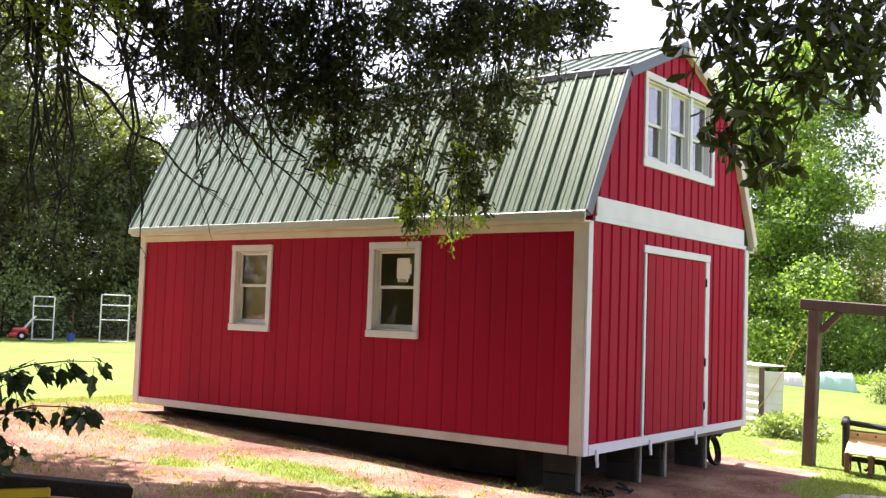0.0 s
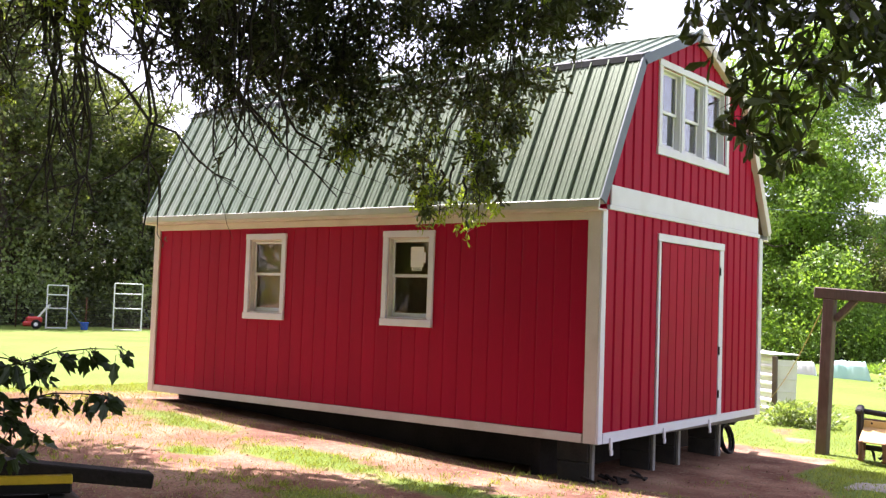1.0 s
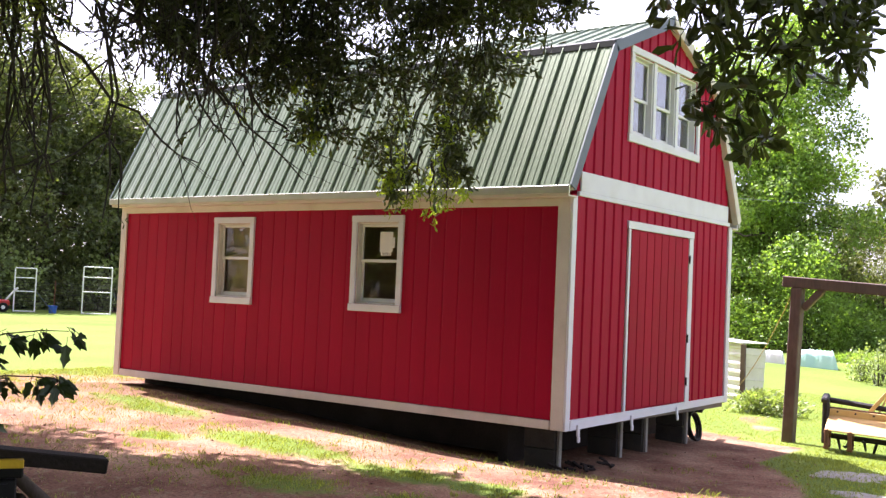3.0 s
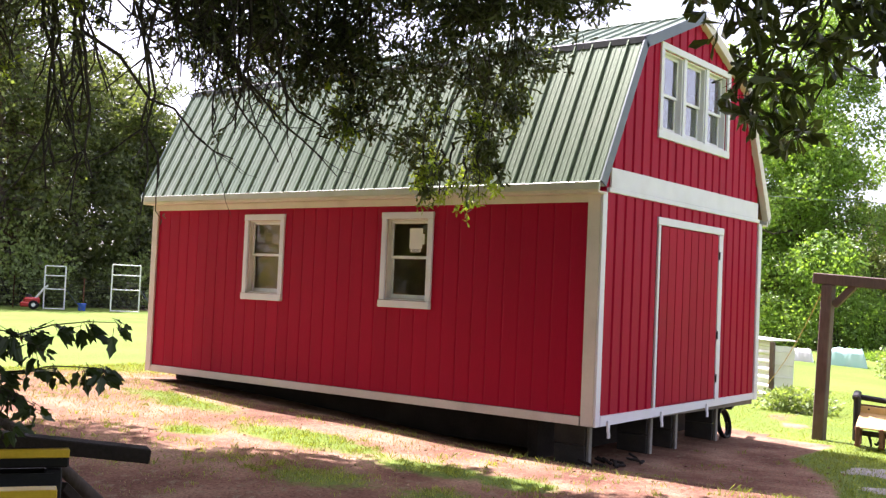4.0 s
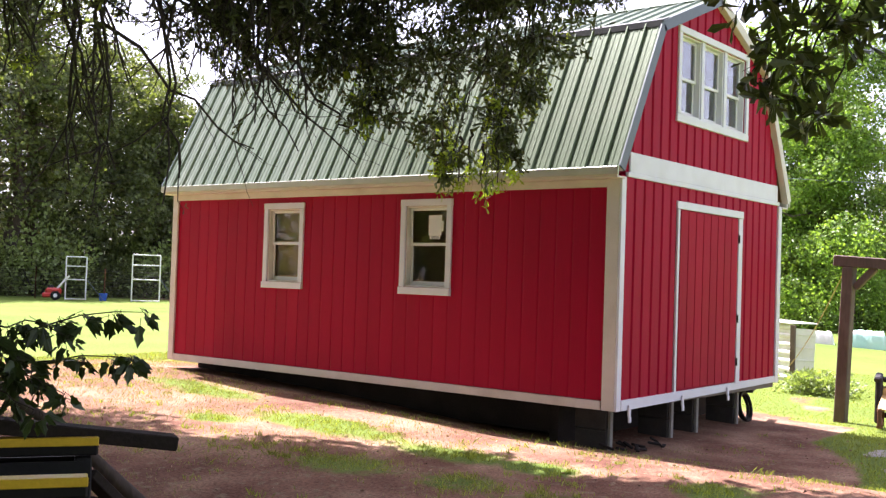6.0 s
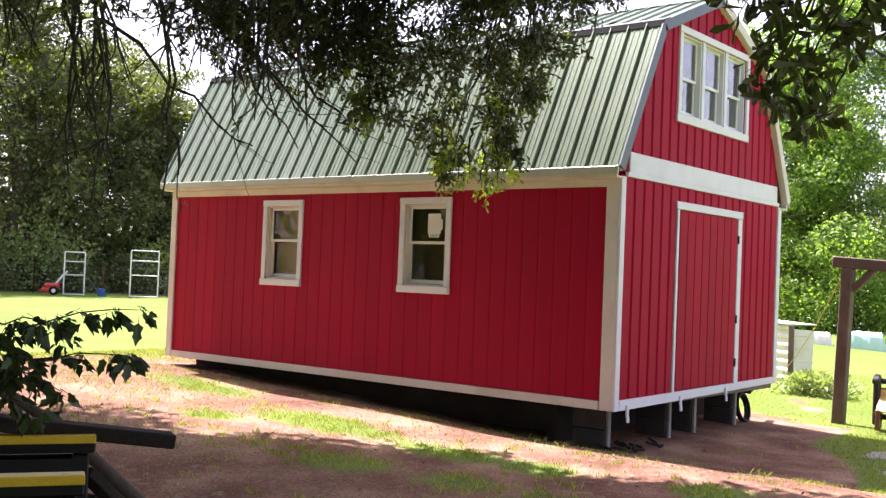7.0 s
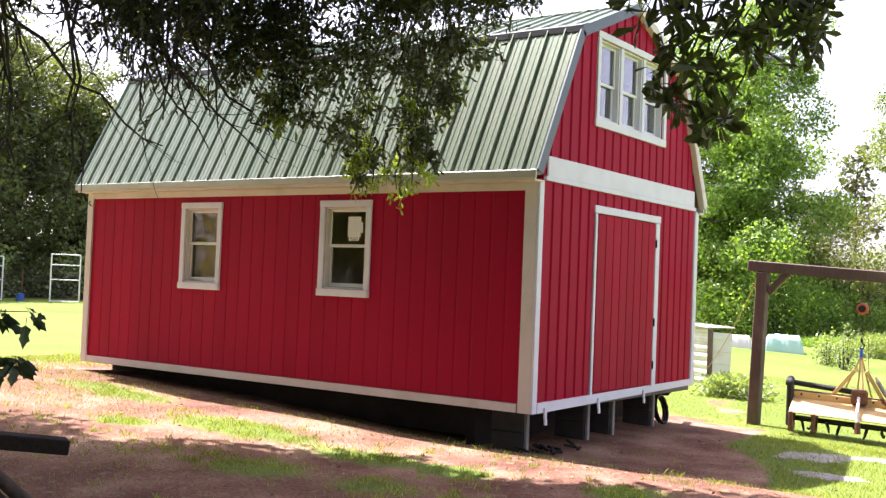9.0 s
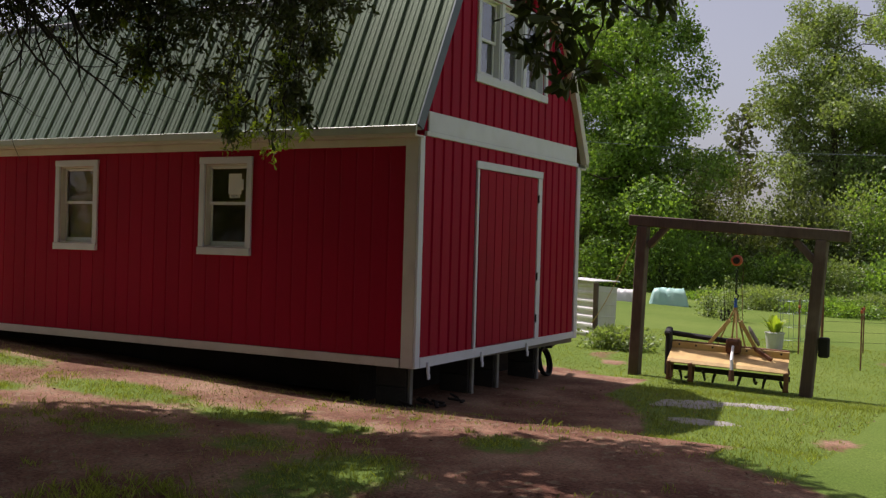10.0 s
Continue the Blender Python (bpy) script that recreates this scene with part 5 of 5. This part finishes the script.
    part("top_link", Shape().tube([P(0.24, 0.10, 0.80), P(0.27, 0.08, 0.74), P(0.36, 0.04, 0.60), P(0.38, 0.03, 0.56)], [0.012, 0.026, 0.026, 0.012], 10), GREY_TIMBER, root, "dull grey top link")
    part("link_arm", Shape().beam(P(0.30, 0.12, 0.52), P(0.55, -0.05, 0.40), 0.03, 0.05), RUST, root)
    settle(root)
    # chain hoist and slings
    hang = P(0.05, 0.22, 2.0)
    h = thing("chain_hoist", "orange-red chain hoist hung by chain from the beam", "hoist", tuple(hang))
    s = Shape()
    for k in range(6):
        a = hang - up * (0.03 + 0.035 * k)
        t = d if k % 2 else b
        s.tube([a + t * 0.012, a + t * 0.012 - up * 0.03, a - t * 0.012 - up * 0.03, a - t * 0.012, a + t * 0.012], 0.005, 5)
    part("top_chain", s, IRON, h, "dark steel chain")
    c = hang - up * 0.34
    part("hoist_body", Shape().tube([c - b * 0.05, c - b * 0.04, c + b * 0.04, c + b * 0.05], [0.055, 0.075, 0.075, 0.055], 14), ORANGE, h, smooth=True)
    part("hand_wheel", Shape().tube([c - b * 0.085, c - b * 0.06], 0.045, 14), IRON, h)
    s = Shape()
    for k in range(10):
        a = c - up * (0.10 + 0.033 * k)
        t = d if k % 2 else b
        s.tube([a + t * 0.012, a + t * 0.012 - up * 0.03, a - t * 0.012 - up * 0.03, a - t * 0.012, a + t * 0.012], 0.005, 5)
    part("load_chain", s, IRON, h, "dark load chain")
    e = c - up * 0.44
    part("hook", Shape().tube([e + up * 0.04, e, e + d * 0.035 - up * 0.03, e + d * 0.02 - up * 0.075, e - d * 0.025 - up * 0.07], 0.011, 6), IRON, h)
    part("hand_chain", Shape().tube(sag(c + d * 0.08, c + d * 0.10 - up * 1.0, 0.0, 6, 0.006, np.random.default_rng(2)), 0.004, 4), RUST, h)
    settle(h)
    t = thing("lifting_sling", "tan webbing slings from hook to tiller", "sling", tuple(e))
    k = e - up * 0.07
    part("sleeve", Shape().tube([k, k - up * 0.12], [0.016, 0.024], 8), BLUE, t, "blue sling sleeve")
    k = k - up * 0.10
    for a, cc, z in ((-0.17, 0.14, 0.50), (0.02, 0.16, 0.62), (0.20, 0.14, 0.50), (0.10, 0.05, 0.55)):
        part("strap", Shape().beam(k, P(a, cc, z), 0.022, 0.008, 0.002, up=b), STRAP, t)
    settle(t)
    # chain wrapped over the beam
    s = Shape()
    for q in (-0.10, 0.0, 0.09):
        ctr = P(0.05 + q, 0.22, 2.095 - 0.04 * q)
        ring = [ctr + b * (0.08 * math.cos(w)) + up * (0.09 * math.sin(w)) for w in np.linspace(0, 2 * math.pi, 13)]
        s.tube(ring, 0.008, 5)
    tagged(part("beam_chain", s, RUST), "rusty chain wrapped round the timber beam", "chain")


tiller()


# ---- things beyond ----
def tin_bin():
    root = thing("tin_bin", "whitewashed corrugated tin bin with a rusty corner post", "bin", (9.47, 1.73, 0))
    c, A, B = Vector((9.47, 1.73, 0.05)), Vector((0.6, 0.8, 0)), Vector((0.8, -0.6, 0))
    up = Vector((0, 0, 1))
    n = -B
    s = Shape()
    prof = []
    z = 0.0
    while z < 1.04:
        prof += [(z, 0.0), (z + 0.06, 0.0), (z + 0.09, 0.03), (z + 0.12, 0.03)]
        z += 0.15
    prof.append((1.07, 0.0))
    v = []
    for off in (0.0, 0.012):
        for z, h in prof:
            for a in (0.02, 1.25):
                v.append(c + A * a + n * (h - off) + up * z)
    m = len(prof)
    f = [(2 * i, 2 * i + 1, 2 * i + 3, 2 * i + 2) for i in range(m - 1)] + [(2 * m + 2 * i + 2, 2 * m + 2 * i + 3, 2 * m + 2 * i + 1, 2 * m + 2 * i) for i in range(m - 1)]
    s.add(v, f)
    part("corrugated_side", s, TIN, root)
    part("end_sheet", Shape().beam(c + B * 0.0 + up * 0.52, c + B * 0.44 + up * 0.50, 0.012, 0.96, 0.003), TIN, root)
    for k in range(4):
        s = Shape()
        s.beam(c + B * 0.03 - A * 0.012 + up * (0.2 + 0.23 * k), c + B * 0.44 - A * 0.012 + up * (0.18 + 0.23 * k), 0.014, 0.03, 0.005)
        part("stiffener", s, TIN, root)
    part("back_sheet", Shape().beam(c + A * 1.25 + B * 0.0 + up * 0.52, c + A * 1.25 + B * 0.46 + up * 0.52, 0.012, 0.96, 0.003), TIN, root)
    part("corner_post", Shape().beam(c - A * 0.04 - B * 0.03 + up * (-0.04), c - A * 0.04 - B * 0.03 + up * 1.06, 0.08, 0.08, 0.006), TIMBER, root, "brown corner post")
    part("lid", Shape().beam(c + B * 0.2 - A * 0.04 + up * 1.085, c + B * 0.2 + A * 1.3 + up * 1.11, 0.58, 0.02, 0.004), TIN, root)
    settle(root)


def pen_panel(x, y, w, h, ang, label):
    root = thing("pen_panel", label, "gate", (x, y, ground_z(x, y)), "white pen panels")
    u = Vector((math.cos(ang), math.sin(ang), 0))
    o = Vector((x, y, ground_z(x, y) + 0.02))
    up = Vector((0, 0, 1))
    for a in (0, w):
        part("upright", Shape().tube([o + u * a, o + u * a + up * h], 0.03, 8), VINYL, root)
    for z in (0.03, h * 0.47, h * 0.78, h):
        part("rail", Shape().tube([o + up * z, o + u * w + up * z], 0.024, 8), VINYL, root)
    s = Shape()
    for k in range(11):
        z = 0.1 + k * (h * 0.75) / 11
        s.tube([o + up * z, o + u * w + up * z], 0.005, 3)
    part("wire_mesh", s, IRON, root, "dark wire mesh")
    part("stay", Shape().tube([o + u * w + up * h * 0.5, o + u * (w + 0.4) + Vector((0.2, -0.3, 0)) - up * 0.02], 0.015, 6), GREY_METAL, root)
    settle(root)


def wire_fence(pts, h, label, gap=0.16, wire=0.007):
    root = thing("wire_fence", label, "fence", (*pts[0], ground_z(*pts[0])))
    for (x0, y0), (x1, y1) in zip(pts, pts[1:]):
        n = max(1, round(math.hypot(x1 - x0, y1 - y0) / 2.5))
        for k in range(n + 1):
            x, y = x0 + (x1 - x0) * k / n, y0 + (y1 - y0) * k / n
            part("post", Shape().tube([(x, y, ground_z(x, y) - 0.05), (x, y, ground_z(x, y) + h)], 0.03, 6), RUST, root)
        z = 0.1
        while z < h:
            part("wire", Shape().tube([(x0, y0, ground_z(x0, y0) + z), (x1, y1, ground_z(x1, y1) + z)], wire, 4), IRON, root)
            z += gap
    settle(root)


def red_cultivator():
    x, y = 14.55, 34.4
    z = ground_z(x, y)
    u, n = Vector((0.82, -0.57, 0)), Vector((0.57, 0.82, 0))
    o = Vector((x, y, z))
    up = Vector((0, 0, 1))
    root = thing("garden_cultivator", "red walk-behind cultivator with pale handles on the lawn", "cultivator", tuple(o))
    part("hood", Shape().box(-0.30, 0.32, -0.2, 0.2, 0.22, 0.50, 0.07, Matrix.Translation(o) @ Matrix.Rotation(-0.6, 4, "Z")), RED_PAINT, root)
    part("tine_cover", Shape().box(-0.42, 0.05, -0.25, 0.25, 0.10, 0.30, 0.05, Matrix.Translation(o) @ Matrix.Rotation(-0.6, 4, "Z")), RED_PAINT, root)
    for s in (-1, 1):
        c = o + n * s * 0.26 + up * 0.19 + u * 0.1
        w = part("wheel", Shape().tube([c - n * 0.05, c - n * 0.04, c + n * 0.04, c + n * 0.05], [0.14, 0.19, 0.19, 0.14], 14), BLACK, root)
        part("rim", Shape().tube([c - n * 0.055, c + n * 0.055], 0.08, 10), VINYL, w)
        part("handle", Shape().tube([o + n * s * 0.10 + u * 0.10 + up * 0.4, o + n * s * 0.12 + u * 0.42 + up * 0.82, o + n * s * 0.14 + u * 0.60 + up * 1.0], 0.04, 6), VINYL, root, "pale handle bar")
    part("engine", Shape().tube([o - u * 0.1 + up * 0.48, o - u * 0.1 + up * 0.60], [0.13, 0.10], 10), IRON, root)
    settle(root)


def bucket(x, y, r, h, m, name, label):
    root = thing(name, label, name.replace("_", " "), (x, y, ground_z(x, y)))
    z = ground_z(x, y)
    s = Shape().tube([(x, y, z), (x, y, z + h), (x, y, z + h), (x, y, z + 0.04)], [r * 0.82, r, r * 0.93, r * 0.78], 18)
    part("body", s, m, root, smooth=False)
    ring = [(x + r * math.cos(w), y + r * math.sin(w), z + h) for w in np.linspace(0, 2 * math.pi, 19)]
    part("rim", Shape().tube(ring, 0.014, 6), m, root)
    settle(root)


def potted_plant():
    x, y = 10.8, -1.26
    z = ground_z(x, y)
    bucket(x, y, 0.17, 0.30, POT, "plant_pot", "pale plastic pot on the lawn holding a leafy plant")
    rng = np.random.default_rng(31)
    root = thing("pot_plant", "bright green strap-leaved plant in a pale pot", "plant", (x, y, z + 0.2))
    part("soil", Shape().tube([(x, y, z + 0.18), (x, y, z + 0.25)], 0.145, 14), BARK, root)
    for k in range(26):
        a, q = rng.uniform(0, 6.28), rng.uniform(0.08, 0.36)
        h = rng.uniform(0.25, 0.5)
        tip = np.array((x + math.cos(a) * q, y + math.sin(a) * q, z + 0.25 + h * 0.8))
        pts = sag((x + math.cos(a) * 0.04, y + math.sin(a) * 0.04, z + 0.24), tip, 0.08, 5, 0.0, rng)
        s = Shape()
        side = np.array((-math.sin(a), math.cos(a), 0))
        v = []
        for i, p in enumerate(pts):
            w = 0.048 * math.sin(math.pi * (0.12 + 0.86 * i / 5))
            v += [p - side * w, p + np.array([0, 0, -0.006]), p + side * w]
        f = []
        for i in range(5):
            f += [(3 * i, 3 * i + 1, 3 * i + 4, 3 * i + 3), (3 * i + 1, 3 * i + 2, 3 * i + 5, 3 * i + 4)]
        s.add(v, f)
        part("leaf", s, VIVID_LEAF, root)
    settle(root)


def covered_heap(x, y, lx, ly, h, m, label, seed, turn=-1.25):
    """A low sheet-covered heap with soft folds."""
    bm = bmesh.new()
    bmesh.ops.create_grid(bm, x_segments=22, y_segments=12, size=1)
    for v in bm.verts:
        ex, ey = abs(v.co.x), abs(v.co.y)
        edge = max(ex, ey)
        top = h * (1 - max(0, (edge - 0.72) / 0.28) ** 1.5) * (0.9 + 0.14 * noise.noise((v.co.x * 3 + seed, v.co.y * 3, 0)))
        v.co = Vector((v.co.x * lx / 2, v.co.y * ly / 2, max(0, top) + 0.02 * noise.noise((v.co.x * 9, v.co.y * 9, seed)) - (0.03 if edge > 0.97 else 0)))
    me = bpy.data.meshes.new("heap")
    bm.to_mesh(me)
    bm.free()
    me.shade_smooth()
    me.materials.append(m)
    ob = new("tarpaulin", me)
    ob.matrix_world = pose(x, y, ground_z(x, y), 0, 0, math.degrees(turn))
    return tagged(ob, label, "tarpaulin")


def beyond():
    tin_bin()
    pen_panel(15.0, 34.25, 0.80, 1.78, -0.6, "white pipe pen panel standing on the lawn by the fence")
    pen_panel(16.95, 32.45, 1.12, 1.95, -0.62, "white pipe pen panel with wire mesh beside the shed")
    red_cultivator()
    bucket(16.3, 33.5, 0.17, 0.30, BLUE, "bucket", "blue plastic bucket on the lawn")
    wire_fence([(9.5, 39.2), (14.8, 36.2), (19.5, 33.2), (24, 30)], 1.35, "dark wire fence before the woods")
    wire_fence([(12.5, -1.8), (14.5, -4.2), (18, -6.5)], 1.0, "low garden wire fence with rusty posts", 0.2, 0.003)
    potted_plant()
    bush("low_shrub", "low leafy shrub in the lawn", (8.25, 0.85), 0.55, 0.30, 0.06, 2400, PALE_LEAF, 301)
    bush("weed_clump", "tall thin weeds in the lawn", (17.5, 1.4), 0.4, 0.8, 0.05, 900, PALE_LEAF, 302)
    bush("weed_clump", "tall thin weeds in the lawn", (18.4, 2.0), 0.4, 0.7, 0.08, 500, PALE_LEAF, 303)
    bush("garden_plant", "young garden plant beside a stake", (13.4, -3.4), 0.35, 0.6, 0.08, 500, BRIGHT_LEAF, 304)
    covered_heap(21.35, 4.05, 1.15, 0.9, 0.50, AQUA, "pale green sheet over a low heap", 1)
    covered_heap(20.95, 5.2, 0.75, 0.7, 0.36, TIN, "pale grey sheet over a low heap", 2)
    for x, y, h in ((10.42, -1.76, 0.98), (9.0, -3.0, 1.02), (12.2, -2.6, 0.9)):
        r = thing("garden_stake", "rusty garden stake in the lawn", "stake", (x, y, 0), "garden stakes")
        part("rod", Shape().tube([(x, y, ground_z(x, y) - 0.05), (x + 0.01, y, ground_z(x, y) + h)], 0.014, 6), RUST, r)
        part("clip", Shape().box(x - 0.012, x + 0.03, y - 0.02, y + 0.02, h * 0.8, h * 0.8 + 0.05), ORANGE, r)
        settle(r)
    # wire plant cage
    r = thing("plant_cage", "round wire plant cage standing in the garden", "cage", (11.6, -1.5, 0))
    for z in (0.15, 0.4, 0.65, 0.88):
        ring = [(11.6 + 0.35 * math.cos(w), -1.5 + 0.35 * math.sin(w), ground_z(11.6, -1.5) + z) for w in np.linspace(0, 2 * math.pi, 17)]
        part("hoop", Shape().tube(ring, 0.004, 4), GREY_METAL, r)
    for k in range(10):
        w = k * 0.628
        part("wire", Shape().tube([(11.6 + 0.35 * math.cos(w), -1.5 + 0.35 * math.sin(w), -0.03), (11.6 + 0.35 * math.cos(w), -1.5 + 0.35 * math.sin(w), 0.9)], 0.004, 4), GREY_METAL, r)
    settle(r)
    rng = np.random.default_rng(5)
    tagged(part("power_cable", Shape().tube(sag((26.0, 17.0, 6.6), (30.5, -8.0, 5.2), -0.5, 16, 0.0, rng), 0.012, 5), GREY_METAL), "thin overhead cable strung before the trees", "cable")
    tagged(part("rope", Shape().tube(sag((5.2, -0.52, 1.98), (9.30, 1.76, 0.34), -0.12, 12, 0.0, rng), 0.006, 5), STRAP), "tan rope strung from timber post to tin bin", "rope")
    tagged(part("utility_pole", Shape().tube([(14.6, 5.4, -0.1), (14.6, 5.4, 2.6)], [0.10, 0.085], 10), GREY_TIMBER), "weathered grey post behind the shed", "post")
    # black pipe coil under the shed
    s = Shape()
    for k, (r, y) in enumerate(((0.18, 0.27), (0.165, 0.31))):
        ring = [(3.90 + r * 0.95 * math.cos(w), y + 0.04 * math.sin(w), 0.20 + r * math.sin(w)) for w in np.linspace(0, 2 * math.pi, 25)]
        s.tube(ring, 0.022, 8)
    tagged(part("pipe_coil", s, BLACK, smooth=True), "coil of black plastic pipe under the shed", "pipe coil")
    tagged(part("loose_timber", Shape().beam((3.6, 0.10, 0.44), (4.5, 0.35, 0.50), 0.09, 0.06), IRON), "dark timber end jutting out under the shed", "timber")
    tagged(part("power_box", Shape().box(4.96, 5.06, -3.17, -3.035, 0.42, 0.68, 0.02), BLACK, None), "small black box on the timber post", "box")
    for k in range(14):
        x, y = 0.35 + rng.uniform(-0.1, 0.9), rng.uniform(-0.05, 0.4)
        z = ground_z(x, y)
        a = rng.uniform(0, 3.1)
        l = rng.uniform(0.06, 0.16)
        tagged(part("scrap", Shape().beam((x, y, z + 0.02), (x + l * math.cos(a), y + l * math.sin(a), z + rng.uniform(0.02, 0.08)), 0.04, 0.025), DARK_TIMBER), "small scrap of wood on the ground under the shed", "scrap", "wood scraps")


beyond()


# ---- sand, grass and litter ----
def sand_patch():
    s = Shape()
    rng = np.random.default_rng(8)
    for cx, cy, rx, ry, n in ((2.65, -2.05, 0.40, 0.38, 60), (2.93, -2.75, 0.17, 0.46, 40), (1.5, -2.5, 0.17, 0.38, 40)):
        ring = []
        for k in range(n):
            w = 2 * math.pi * k / n
            q = 1 + 0.6 * noise.noise((math.cos(w) * 2 + cx, math.sin(w) * 2, 1.0)) + rng.normal() * 0.06
            x, y = cx + rx * q * math.cos(w), cy + ry * q * math.sin(w)
            ring.append((x, y))
        v = [(cx, cy, ground_z(cx, cy) + 0.018)] + [(cx + (x - cx) * 0.7, cy + (y - cy) * 0.7, ground_z(x, y) + 0.014) for x, y in ring] + [(x, y, ground_z(x, y) - 0.006) for x, y in ring]
        f = [(0, 1 + k, 1 + (k + 1) % n) for k in range(n)] + [(1 + k, 1 + n + k, 1 + n + (k + 1) % n, 1 + (k + 1) % n) for k in range(n)]
        s.add(v, f)
    tagged(part("sand_patch", s, DUST), "pale sand spilled on the grass", "sand", kind="structure")


sand_patch()


def grass():
    rng = np.random.default_rng(77)
    v, f = [], []

    def blade(x, y, h):
        z = ground_z(x, y) - 0.004
        a = rng.uniform(0, 6.28)
        w = 0.002 + 0.05 * h * rng.uniform(0.5, 1)
        lx, ly = rng.normal(0, 0.45, 2) * h
        dx, dy = math.cos(a) * w, math.sin(a) * w
        n = len(v)
        v.extend([(x - dx, y - dy, z), (x + dx, y + dy, z), (x + lx * 0.5 + dx * 0.7, y + ly * 0.5 + dy * 0.7, z + h * 0.65), (x + lx, y + ly, z + h)])
        f.append((n, n + 1, n + 2, n + 3))
    for _ in range(260000):
        if rng.uniform() < 0.6:
            x, y = rng.uniform(-5.5, 4.8), rng.uniform(-4.0, 9.5)
        else:
            x, y = rng.uniform(3.5, 13), rng.uniform(-6, 5)
        if -0.1 < x < 4.3 and 0 < y < 7.3:
            continue
        c = grass_cover(x, y) + 0.6 * noise.noise((x * 2.3, y * 2.3, 3.0)) + 0.4 * noise.noise((x * 6.0, y * 6.0, 4.0))
        if c < 0.35 or rng.uniform() > c:
            continue
        blade(x, y, rng.uniform(0.018, 0.05) if x < 4 else rng.uniform(0.012, 0.035))
    for _ in range(1500):        # loose tufts over the worn earth
        x, y = rng.uniform(-4.2, -0.3), rng.uniform(-2.4, 8.0)
        if noise.noise((x * 0.8, y * 0.8, 12.0)) + 0.8 * grass_cover(x, y) < rng.uniform(-0.15, 0.6):
            continue
        tall, wide = rng.uniform(0.02, 0.06), rng.uniform(0.02, 0.06)
        for _ in range(int(rng.integers(8, 26))):
            blade(x + rng.normal() * wide, y + rng.normal() * wide, tall * rng.uniform(0.5, 1.2))
    for _ in range(420):         # weeds beside the sawhorses
        x, y = rng.uniform(-5.6, -3.9), rng.uniform(-2.3, 0.2)
        for _ in range(int(rng.integers(8, 20))):
            blade(x + rng.normal() * 0.04, y + rng.normal() * 0.04, rng.uniform(0.03, 0.09))
    for _ in range(70):          # sprouts along the shed's drip line
        x, y = rng.uniform(-0.75, -0.25), rng.uniform(0.4, 6.8)
        for _ in range(6):
            blade(x + rng.normal() * 0.03, y + rng.normal() * 0.03, rng.uniform(0.02, 0.06))
    me = bpy.data.meshes.new("grass")
    me.from_pydata(v, [], f)
    me.materials.append(GRASS)
    tagged(new("grass", me), "sparse bright green grass growing through the earth", "grass", kind="stuff")
    v.clear(), f.clear()
    for _ in range(110000):       # dry stubble over the bare earth
        x, y = rng.uniform(-5.0, 1.5), rng.uniform(-3.5, 9.5)
        if x > -0.1 and 0 < y < 7.3:
            continue
        if noise.noise((x * 0.9, y * 0.9, 8.0)) + 0.12 * y - 0.25 < rng.uniform(-0.3, 0.5):
            continue
        blade(x, y, rng.uniform(0.01, 0.032))
    me = bpy.data.meshes.new("stubble")
    me.from_pydata(v, [], f)
    me.materials.append(STRAW)
    tagged(new("dry_grass", me), "thin dry yellowish grass stubble on the earth", "grass", kind="stuff")
    n = 1500
    x, y = rng.uniform(-5.5, 3.5, n), rng.uniform(-4, 8, n)
    keep = ~((x > -0.1) & (y > 0) & (y < 7.3))
    p = np.array([(a, b, ground_z(a, b) + 0.006) for a, b in zip(x[keep], y[keep])])
    ax = rng.normal(size=(len(p), 3)) * np.array([1, 1, 0.15])
    ob = leaf_mesh("leaf_litter", p, ax, rng.uniform(0.012, 0.04, len(p)), 0.3, LITTER, None, seed=9)
    tagged(ob, "dry brown leaf litter strewn on the earth", "leaf litter", kind="stuff")


grass()
